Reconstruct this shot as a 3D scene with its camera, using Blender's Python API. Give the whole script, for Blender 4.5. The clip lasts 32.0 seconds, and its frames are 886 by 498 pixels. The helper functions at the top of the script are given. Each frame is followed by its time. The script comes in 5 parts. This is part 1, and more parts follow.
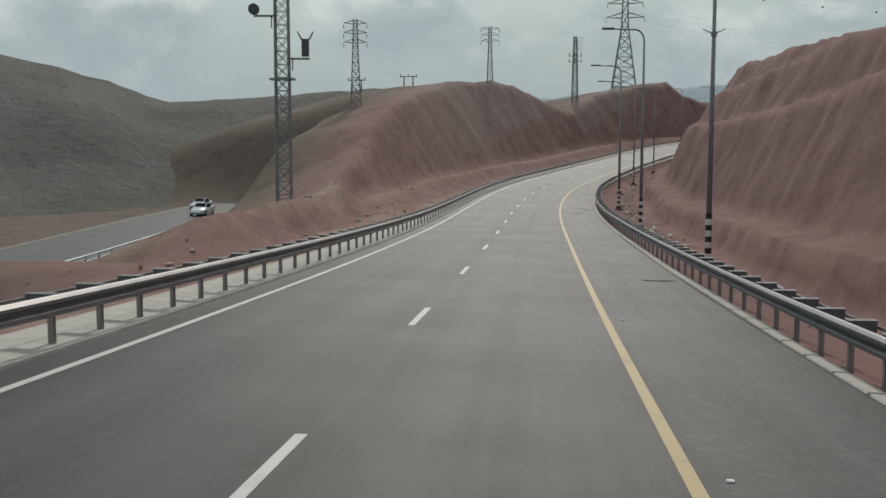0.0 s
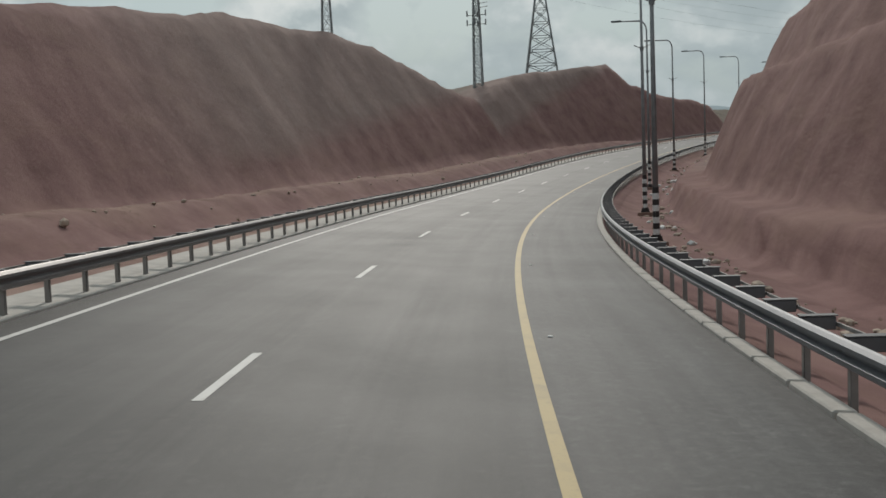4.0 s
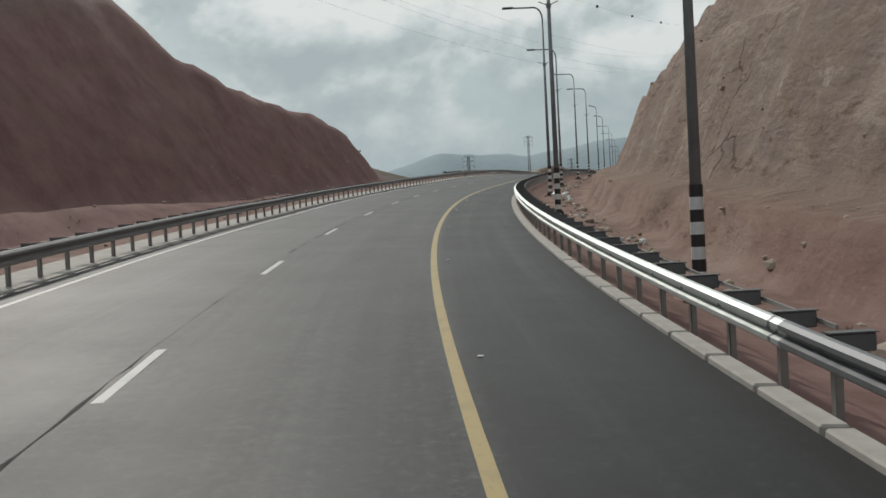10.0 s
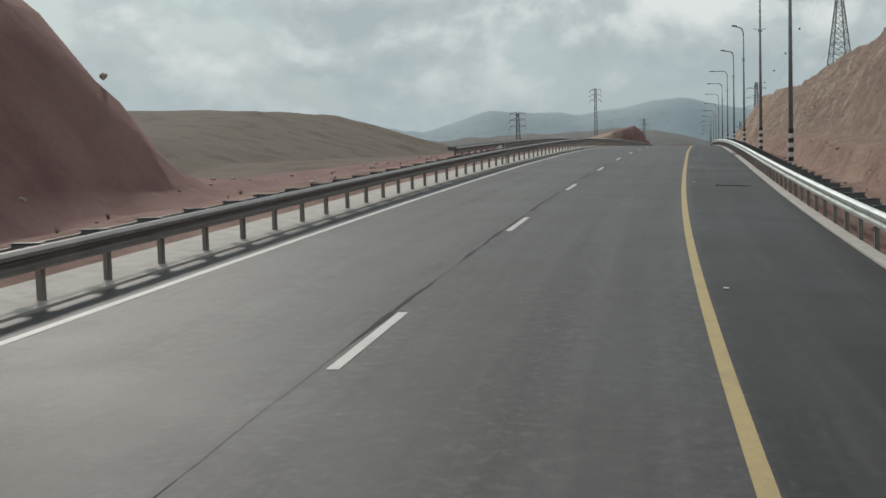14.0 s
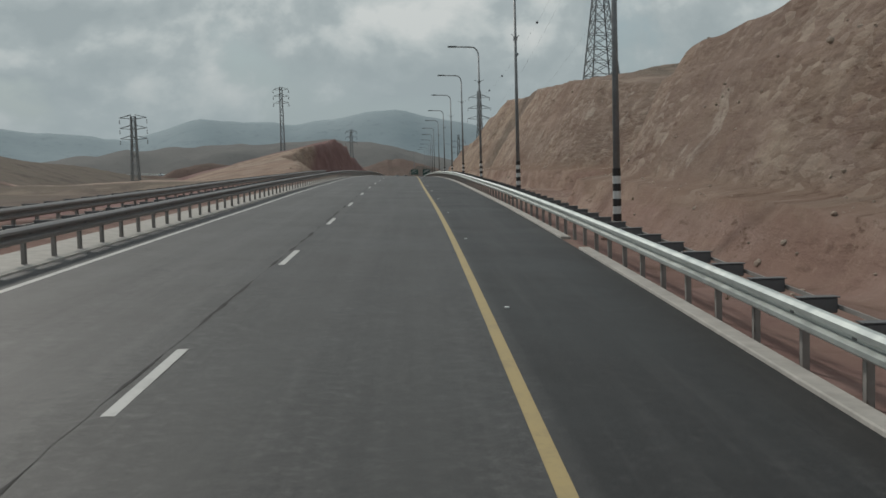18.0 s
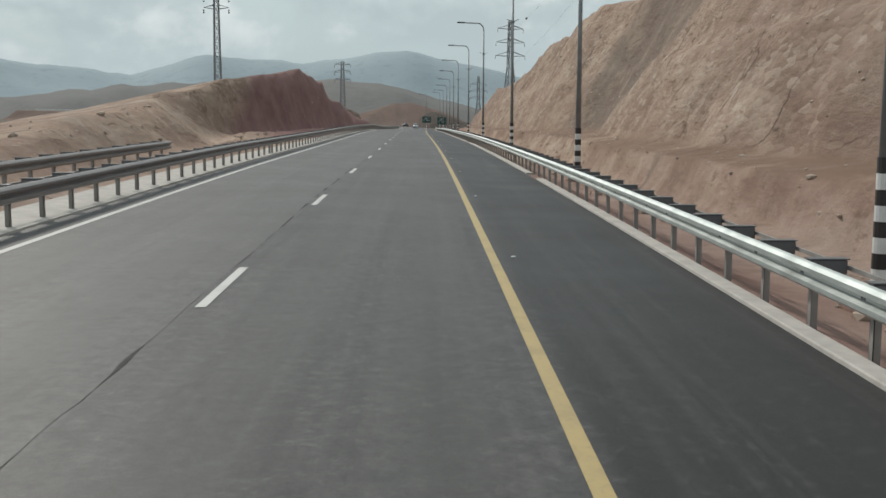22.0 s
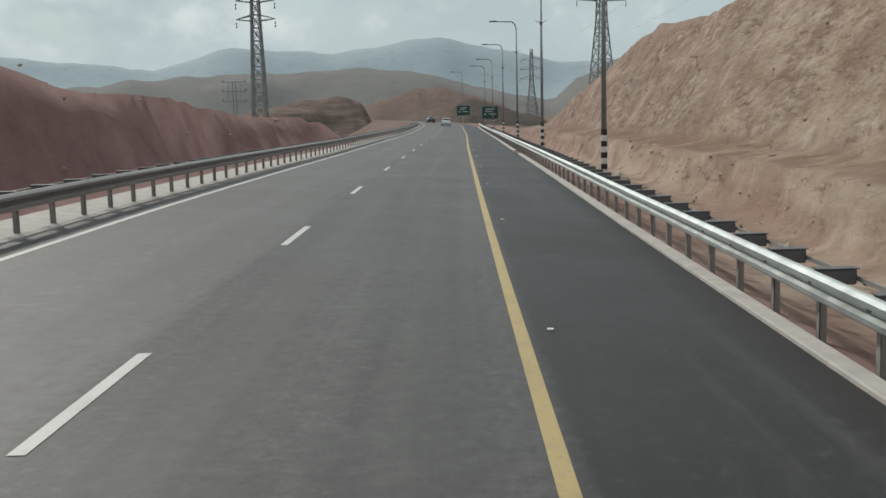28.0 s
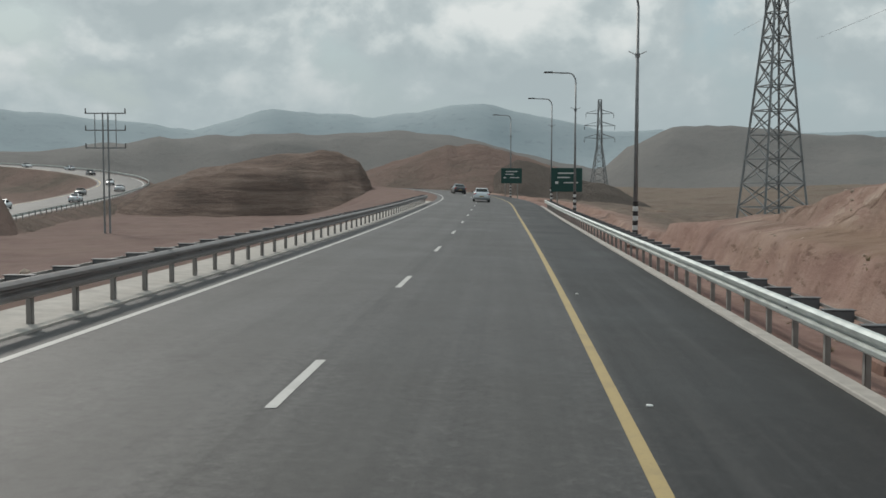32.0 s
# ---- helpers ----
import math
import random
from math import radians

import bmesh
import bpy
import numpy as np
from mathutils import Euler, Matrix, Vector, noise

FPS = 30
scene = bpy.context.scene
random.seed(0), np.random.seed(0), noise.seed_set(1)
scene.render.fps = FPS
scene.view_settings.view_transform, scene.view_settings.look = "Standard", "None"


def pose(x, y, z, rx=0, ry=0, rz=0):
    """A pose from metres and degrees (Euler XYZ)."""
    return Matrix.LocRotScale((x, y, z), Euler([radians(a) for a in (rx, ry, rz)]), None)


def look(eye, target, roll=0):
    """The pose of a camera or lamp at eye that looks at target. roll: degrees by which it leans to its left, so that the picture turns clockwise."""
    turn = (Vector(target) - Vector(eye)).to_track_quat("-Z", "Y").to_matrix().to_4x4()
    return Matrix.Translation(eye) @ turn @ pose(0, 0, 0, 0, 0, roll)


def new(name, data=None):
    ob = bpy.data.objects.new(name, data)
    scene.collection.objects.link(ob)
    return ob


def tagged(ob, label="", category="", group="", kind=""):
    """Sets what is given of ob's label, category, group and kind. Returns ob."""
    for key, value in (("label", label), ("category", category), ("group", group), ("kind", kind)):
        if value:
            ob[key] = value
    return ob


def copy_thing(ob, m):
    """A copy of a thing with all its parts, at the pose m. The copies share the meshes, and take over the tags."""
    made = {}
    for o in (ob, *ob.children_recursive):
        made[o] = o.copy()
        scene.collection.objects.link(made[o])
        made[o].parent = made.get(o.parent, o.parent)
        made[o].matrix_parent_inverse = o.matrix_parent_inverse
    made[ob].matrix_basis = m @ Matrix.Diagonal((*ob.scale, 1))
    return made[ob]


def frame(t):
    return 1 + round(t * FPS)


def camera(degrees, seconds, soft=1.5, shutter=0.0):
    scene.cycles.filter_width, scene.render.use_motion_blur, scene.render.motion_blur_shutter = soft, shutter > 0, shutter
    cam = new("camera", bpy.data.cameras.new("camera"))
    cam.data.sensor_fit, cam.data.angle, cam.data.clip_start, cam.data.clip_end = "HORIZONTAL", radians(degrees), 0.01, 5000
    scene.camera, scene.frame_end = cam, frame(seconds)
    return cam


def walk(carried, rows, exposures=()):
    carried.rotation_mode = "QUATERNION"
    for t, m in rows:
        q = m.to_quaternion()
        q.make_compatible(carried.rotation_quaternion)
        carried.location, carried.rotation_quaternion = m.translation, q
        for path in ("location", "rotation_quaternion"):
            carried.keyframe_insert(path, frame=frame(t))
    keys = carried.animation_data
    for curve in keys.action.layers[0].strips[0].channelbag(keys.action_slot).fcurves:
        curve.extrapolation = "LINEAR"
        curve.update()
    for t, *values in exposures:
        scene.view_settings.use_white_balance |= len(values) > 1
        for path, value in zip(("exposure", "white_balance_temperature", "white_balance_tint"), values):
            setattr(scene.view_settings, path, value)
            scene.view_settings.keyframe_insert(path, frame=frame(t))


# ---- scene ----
cam = camera(46.0, 32.0, soft=1.6)

# seconds, eye, yaw, pitch, roll
PATH = [
    (0, -1.55, -0.65, 2.204, 5.23, -6.08, 0.05),
    (0.5, -1.40, 10.98, 1.484, 6.22, -4.99, -0.79),
    (1, -1.20, 22.52, 0.851, 7.22, -3.88, -0.74),
    (1.5, -1.06, 34.78, 0.258, 8.25, -2.86, -0.98),
    (2, -0.89, 47.01, -0.263, 7.13, -3.08, -1.06),
    (2.5, -0.75, 57.85, -0.666, 5.36, -3.89, -2.60),
    (3, -0.62, 68.41, -0.995, 3.68, -4.12, -2.68),
    (3.5, -0.52, 78.79, -1.247, 1.46, -4.39, -2.30),
    (4, -0.39, 88.71, -1.414, -0.29, -4.30, -2.11),
    (4.5, -0.18, 98.33, -1.511, -1.81, -4.01, -2.05),
    (5, 0.18, 107.84, -1.557, -3.18, -3.46, -2.11),
    (5.5, 0.77, 117.41, -1.560, -4.65, -2.63, -2.36),
    (6, 1.68, 127.23, -1.526, -6.25, -2.08, -3.07),
    (6.5, 3.38, 138.57, -1.442, -8.16, 0.47, -2.31),
    (7, 5.57, 149.96, -1.282, -10.21, 3.04, -2.12),
    (7.5, 7.52, 158.91, -1.085, -11.35, 3.85, -0.99),
    (8, 9.64, 167.78, -0.828, -15.71, 3.12, -1.87),
    (8.5, 12.39, 178.26, -0.446, -19.05, 1.79, -2.17),
    (9, 15.43, 188.80, 0.022, -21.51, 0.33, -2.63),
    (9.5, 18.70, 199.14, 0.546, -23.42, -0.99, -2.53),
    (10, 22.27, 209.41, 1.112, -24.53, -1.92, -2.97),
    (10.5, 25.75, 218.68, 1.642, -25.23, -1.91, -2.23),
    (11, 29.44, 227.78, 2.168, -26.10, -1.10, -1.30),
    (11.5, 34.16, 238.12, 2.766, -26.45, 1.24, -2.14),
    (12, 39.21, 248.19, 3.344, -25.92, 3.53, -1.22),
    (12.5, 43.54, 256.68, 3.819, -24.85, 3.62, -0.31),
    (13, 48.05, 265.04, 4.277, -22.56, 1.02, -0.33),
    (13.5, 53.13, 273.82, 4.744, -21.36, -2.83, -1.10),
    (14, 58.42, 282.54, 5.210, -21.84, -4.14, -1.78),
    (14.5, 63.95, 291.35, 5.692, -24.75, -4.15, -0.69),
    (15, 69.63, 300.00, 6.179, -28.80, -3.45, -0.59),
    (15.5, 75.42, 308.55, 6.670, -31.11, -3.12, -0.52),
    (16, 81.31, 317.03, 7.155, -32.18, -3.04, -0.53),
    (16.5, 87.26, 325.48, 7.625, -32.16, -3.17, -0.77),
    (17, 93.26, 333.96, 8.070, -34.23, -2.07, -0.27),
    (17.5, 99.53, 342.73, 8.489, -36.34, -2.70, -0.82),
    (18, 105.79, 351.42, 8.859, -37.29, -4.02, -1.54),
    (18.5, 110.99, 358.71, 9.132, -38.40, -5.40, -1.62),
    (19, 116.17, 365.95, 9.373, -38.31, -5.81, -1.04),
    (19.5, 122.44, 374.77, 9.640, -37.78, -6.11, -0.10),
    (20, 128.88, 383.84, 9.890, -37.08, -6.29, 0.75),
    (20.5, 135.09, 392.60, 10.114, -34.56, -6.05, 1.21),
    (21, 141.35, 401.47, 10.323, -34.46, -6.43, 1.38),
    (21.5, 147.58, 410.22, 10.512, -35.80, -6.61, 0.05),
    (22, 153.79, 418.91, 10.682, -36.85, -7.04, 0.19),
    (22.5, 160.25, 428.02, 10.848, -37.89, -7.13, 0.73),
    (23, 166.76, 437.11, 10.981, -38.49, -7.40, 1.55),
    (23.5, 172.97, 445.65, 11.072, -38.31, -6.88, 1.78),
    (24, 179.23, 454.17, 11.135, -36.91, -6.63, 2.73),
    (24.5, 185.55, 462.80, 11.181, -35.83, -6.36, 3.10),
    (25, 192.02, 471.67, 11.221, -34.47, -5.90, 2.09),
    (25.5, 198.75, 480.97, 11.256, -33.45, -5.78, 1.71),
    (26, 205.65, 490.59, 11.283, -34.46, -5.81, 1.39),
    (26.5, 212.67, 500.45, 11.292, -35.13, -6.08, 1.15),
    (27, 219.76, 510.45, 11.285, -35.59, -6.59, 0.80),
    (27.5, 226.84, 520.45, 11.268, -35.93, -7.40, 0.06),
    (28, 233.87, 530.35, 11.248, -34.76, -7.62, -1.47),
    (28.5, 241.30, 540.78, 11.221, -35.24, -7.60, -0.54),
    (29, 248.63, 551.04, 11.182, -35.12, -7.08, -1.66),
    (29.5, 255.05, 560.16, 11.130, -34.97, -6.43, 0.28),
    (30, 261.46, 569.26, 11.062, -34.61, -5.93, -0.40),
    (30.5, 268.48, 579.10, 10.972, -33.83, -5.07, -0.38),
    (31, 275.56, 589.00, 10.884, -33.23, -4.54, -0.10),
    (31.5, 282.55, 598.71, 10.800, -32.60, -3.78, -0.25),
    (32, 289.55, 608.41, 10.710, -32.66, -3.97, 0.10),
]


def aim(eye, yaw, pitch, roll):
    return Matrix.Translation(eye) @ pose(0, 0, 0, 0, 0, yaw) @ pose(0, 0, 0, 90 + pitch) @ pose(0, 0, 0, 0, 0, roll)


walk(cam, [(t, aim((x, y, z), yaw, pitch, roll)) for t, x, y, z, yaw, pitch, roll in PATH],
     exposures=[(0, -0.1), (1, -0.23), (2, -0.3), (3, -0.24), (4.5, -0.05), (6, 0.1), (7, 0.02), (8, -0.15), (9, -0.21), (10, -0.03), (11, 0.15), (12, 0.02), (13, -0.22), (14, 0.04), (15.5, 0.05), (17, 0.0), (18, -0.3), (19, 0.25), (20, 0.0), (21, 0.34), (22, 0.27), (23, 0.24), (24, 0.24), (25, 0.26), (26.5, 0.25), (28, 0.25), (29, 0.26), (30, 0.2), (31, 0.06), (32, 0.02)])

# ---- light ----
SUN_AZ, SUN_EL = 0.0, 39.0      # degrees left of +y, degrees up
world = bpy.data.worlds.new("sky")
scene.world = world
world.use_nodes = True
wn, wl = world.node_tree.nodes, world.node_tree.links
wn.clear()
w_out, w_bg = wn.new("ShaderNodeOutputWorld"), wn.new("ShaderNodeBackground")
w_sky = wn.new("ShaderNodeTexSky")
w_sky.sky_type, w_sky.sun_disc = "NISHITA", False
w_sky.sun_elevation, w_sky.sun_rotation = radians(SUN_EL), radians(-SUN_AZ)
w_sky.air_density, w_sky.dust_density = 1.2, 3.0
w_gain = wn.new("ShaderNodeMix"); w_gain.data_type, w_gain.blend_type = "RGBA", "MULTIPLY"
w_gain.inputs[0].default_value = 1.0
w_gain.inputs[7].default_value = (0.075, 0.08, 0.078, 1)
wl.new(w_sky.outputs[0], w_gain.inputs[6])
w_tc = wn.new("ShaderNodeTexCoord")
w_map = wn.new("ShaderNodeMapping")
w_map.inputs["Scale"].default_value = (1.0, 1.0, 1.45)
wl.new(w_tc.outputs["Generated"], w_map.inputs[0])
w_up = wn.new("ShaderNodeMapping")          # the same clouds, looked at a little nearer to the sun
w_up.inputs["Scale"].default_value = (1.0, 1.0, 1.45)
w_up.inputs["Location"].default_value = (0.0, 0.010, 0.038)
wl.new(w_tc.outputs["Generated"], w_up.inputs[0])


def cloud_noise(src, scale, detail, rough, dist=0.0):
    n = wn.new("ShaderNodeTexNoise")
    n.inputs["Scale"].default_value, n.inputs["Detail"].default_value = scale, detail
    n.inputs["Roughness"].default_value, n.inputs["Distortion"].default_value = rough, dist
    wl.new(src.outputs[0], n.inputs["Vector"])
    return n.outputs[0]


def wmath(op, a, b):
    m = wn.new("ShaderNodeMath"); m.operation = op
    for sock, v in zip(m.inputs, (a, b)):
        if isinstance(v, (int, float)):
            sock.default_value = v
        else:
            wl.new(v, sock)
    return m.outputs[0]


def wramp(src, stops):
    r = wn.new("ShaderNodeValToRGB")
    while len(r.color_ramp.elements) < len(stops):
        r.color_ramp.elements.new(0.5)
    for e, (p, c) in zip(r.color_ramp.elements, stops):
        e.position, e.color = p, (*c, 1)
    wl.new(src, r.inputs[0])
    return r


def wmix(fac, a, b):
    m = wn.new("ShaderNodeMix"); m.data_type = "RGBA"
    wl.new(fac, m.inputs[0]); wl.new(a, m.inputs[6]); wl.new(b, m.inputs[7])
    return m.outputs[2]


c_low = cloud_noise(w_map, 4.3, 10.0, 0.53, 0.1)
c_high = cloud_noise(w_up, 4.3, 10.0, 0.53, 0.1)
c_wide = cloud_noise(w_map, 1.7, 3.0, 0.5)
relief = wmath("ADD", wmath("MULTIPLY", wmath("SUBTRACT", c_low, c_high), 4.6), 0.5)
relief = wmath("ADD", wmath("MULTIPLY", wmath("SUBTRACT", c_wide, 0.5), 0.9), relief)
c_mask = wramp(c_low, [(0.43, (0, 0, 0)), (0.50, (1, 1, 1))])
c_col = wramp(relief, [(0.20, (0.395, 0.46, 0.475)), (0.46, (0.47, 0.535, 0.545)), (0.60, (0.575, 0.635, 0.635)), (0.88, (0.74, 0.775, 0.76))])
w_veil = wn.new("ShaderNodeRGB"); w_veil.outputs[0].default_value = (0.40, 0.515, 0.565, 1)
w_thin = wn.new("ShaderNodeValue"); w_thin.outputs[0].default_value = 0.75
w_gap = wmix(w_thin.outputs[0], w_gain.outputs[2], w_veil.outputs[0])
w_all = wmix(c_mask.outputs[0], w_gap, c_col.outputs[0])
# haze low over the horizon
w_sep = wn.new("ShaderNodeSeparateXYZ")
wl.new(w_tc.outputs["Generated"], w_sep.inputs[0])
haze = wramp(w_sep.outputs[2], [(0.0, (1, 1, 1)), (0.03, (0.9, 0.9, 0.9)), (0.13, (0.15, 0.15, 0.15)), (0.2, (0, 0, 0))])
haze_col = wn.new("ShaderNodeRGB"); haze_col.outputs[0].default_value = (0.385, 0.455, 0.475, 1)
w_fin = wmix(haze.outputs[0], w_all, haze_col.outputs[0])
wl.new(w_fin, w_bg.inputs[0])
w_bg.inputs[1].default_value = 1.0
wl.new(w_bg.outputs[0], w_out.inputs[0])

sun_data = bpy.data.lights.new("sun", "SUN")
sun_data.energy, sun_data.angle, sun_data.color = 2.1, radians(6.0), (1.0, 0.95, 0.87)
sun = new("sun", sun_data)
_sd = Vector((-math.sin(radians(SUN_AZ)) * math.cos(radians(SUN_EL)), math.cos(radians(SUN_AZ)) * math.cos(radians(SUN_EL)), math.sin(radians(SUN_EL))))
sun.matrix_world = look(_sd * 100, (0, 0, 0))
scene.view_settings.exposure = 0.0


# ---- materials ----
class Mat:
    """A node material under construction."""

    def __init__(self, name, rough=0.8, metal=0.0, spec=0.4):
        self.m = bpy.data.materials.new(name)
        self.m.use_nodes = True
        self.n, self.l = self.m.node_tree.nodes, self.m.node_tree.links
        self.b = self.n["Principled BSDF"]
        self.b.inputs["Roughness"].default_value = rough
        self.b.inputs["Metallic"].default_value = metal
        self.b.inputs["Specular IOR Level"].default_value = spec
        self.pos = self.n.new("ShaderNodeTexCoord").outputs["Object"]

    def noise(self, scale, detail=5.0, rough=0.6, stretch=None, src=None, dist=0.0):
        t = self.n.new("ShaderNodeTexNoise")
        t.inputs["Scale"].default_value, t.inputs["Detail"].default_value = scale, detail
        t.inputs["Roughness"].default_value, t.inputs["Distortion"].default_value = rough, dist
        v = src or self.pos
        if stretch:
            mp = self.n.new("ShaderNodeMapping")
            mp.inputs["Scale"].default_value = stretch
            self.l.new(v, mp.inputs[0])
            v = mp.outputs[0]
        self.l.new(v, t.inputs["Vector"])
        return t.outputs[0]

    def ramp(self, src, *stops):
        r = self.n.new("ShaderNodeValToRGB")
        while len(r.color_ramp.elements) < len(stops):
            r.color_ramp.elements.new(0.5)
        for e, (p, c) in zip(r.color_ramp.elements, stops):
            e.position, e.color = p, (*(c if isinstance(c, tuple) else (c, c, c)), 1)
        self.l.new(src, r.inputs[0])
        return r.outputs[0]

    def mix(self, fac, a, b, kind="MIX"):
        m = self.n.new("ShaderNodeMix"); m.data_type, m.blend_type = "RGBA", kind
        for sock, v in ((m.inputs[0], fac), (m.inputs[6], a), (m.inputs[7], b)):
            if isinstance(v, (int, float)):
                sock.default_value = v
            elif isinstance(v, tuple):
                sock.default_value = (*v, 1)
            else:
                self.l.new(v, sock)
        return m.outputs[2]

    def math(self, op, a, b=0.0, c=None):
        m = self.n.new("ShaderNodeMath"); m.operation = op
        for sock, v in zip(m.inputs, (a, b) if c is None else (a, b, c)):
            if isinstance(v, (int, float)):
                sock.default_value = v
            else:
                self.l.new(v, sock)
        return m.outputs[0]

    def attr(self, name):
        a = self.n.new("ShaderNodeAttribute"); a.attribute_name = name
        return a.outputs["Fac"]

    def along(self, ku, kv):
        """The surface's own directions: along the road and up."""
        c = self.n.new("ShaderNodeCombineXYZ")
        self.l.new(self.math("MULTIPLY", self.attr("rs"), ku), c.inputs[0])
        self.l.new(self.math("MULTIPLY", self.attr("ru"), kv), c.inputs[1])
        return c.outputs[0]

    def bump(self, src, strength=0.3, dist=0.05):
        b = self.n.new("ShaderNodeBump")
        b.inputs["Strength"].default_value, b.inputs["Distance"].default_value = strength, dist
        self.l.new(src, b.inputs["Height"])
        self.l.new(b.outputs[0], self.b.inputs["Normal"])
        return self

    def color(self, src):
        if isinstance(src, tuple):
            self.b.inputs["Base Color"].default_value = (*src, 1)
        else:
            self.l.new(src, self.b.inputs["Base Color"])
        return self

    def rough(self, src):
        self.l.new(src, self.b.inputs["Roughness"])
        return self


def plain(name, col, rough=0.7, metal=0.0, vary=0.25, scale=3.0, bump=0.0):
    m = Mat(name, rough, metal)
    n = m.noise(scale, 6, 0.65)
    lo = tuple(c * (1 - vary) for c in col)
    hi = tuple(min(1, c * (1 + vary)) for c in col)
    m.color(m.ramp(n, (0.3, lo), (0.7, hi)))
    if bump:
        m.bump(n, bump, 0.02)
    return m.m


def make_asphalt():
    m = Mat("asphalt", 0.62, spec=0.23)
    grain = m.noise(70.0, 4, 0.75)
    coarse = m.noise(6.0, 8, 0.82)
    patch = m.noise(0.28, 7, 0.66)
    stain = m.noise(1.0, 6, 0.7, src=m.along(0.35, 1.0), dist=0.4)
    drag = m.noise(1.0, 7, 0.7, src=m.along(0.035, 1.6))
    c = m.ramp(grain, (0.25, (0.013, 0.0125, 0.013)), (0.75, (0.030, 0.029, 0.0298)))
    old = m.ramp(grain, (0.25, (0.064, 0.0615, 0.061)), (0.75, (0.130, 0.125, 0.123)))
    age = m.math("ADD", m.attr("age"), m.math("MULTIPLY", m.math("SUBTRACT", patch, 0.5), 0.18))
    age = m.math("ADD", age, m.math("MULTIPLY", m.math("SUBTRACT", drag, 0.5), 1.7))
    c = m.mix(m.ramp(age, (0.0, 0.0), (1.0, 1.0)), c, old)
    c = m.mix(m.ramp(coarse, (0.32, 0.75), (0.5, 0.0)), c, (0.022, 0.021, 0.021))
    c = m.mix(m.math("MULTIPLY", m.ramp(coarse, (0.52, 0.0), (0.68, 0.65)), m.ramp(m.attr("age"), (0.0, 0.35), (0.45, 1.0))), c, (0.150, 0.1435, 0.1415))
    c = m.mix(m.ramp(stain, (0.60, 0.0), (0.74, 0.55)), c, (0.034, 0.033, 0.032))
    ragged = m.math("MULTIPLY", m.attr("seam"), m.ramp(m.noise(5.0, 5, 0.7), (0.40, 0.15), (0.54, 0.8)))
    c = m.mix(ragged, c, (0.013, 0.012, 0.012))
    c = m.mix(m.math("MULTIPLY", m.attr("track"), 0.45), c, (0.062, 0.060, 0.058))
    m.color(c)
    m.rough(m.ramp(m.math("ADD", patch, m.math("MULTIPLY", coarse, 0.5)), (0.5, 0.50), (0.95, 0.62)))
    m.bump(m.math("ADD", grain, coarse), 0.4, 0.006)
    return m.m


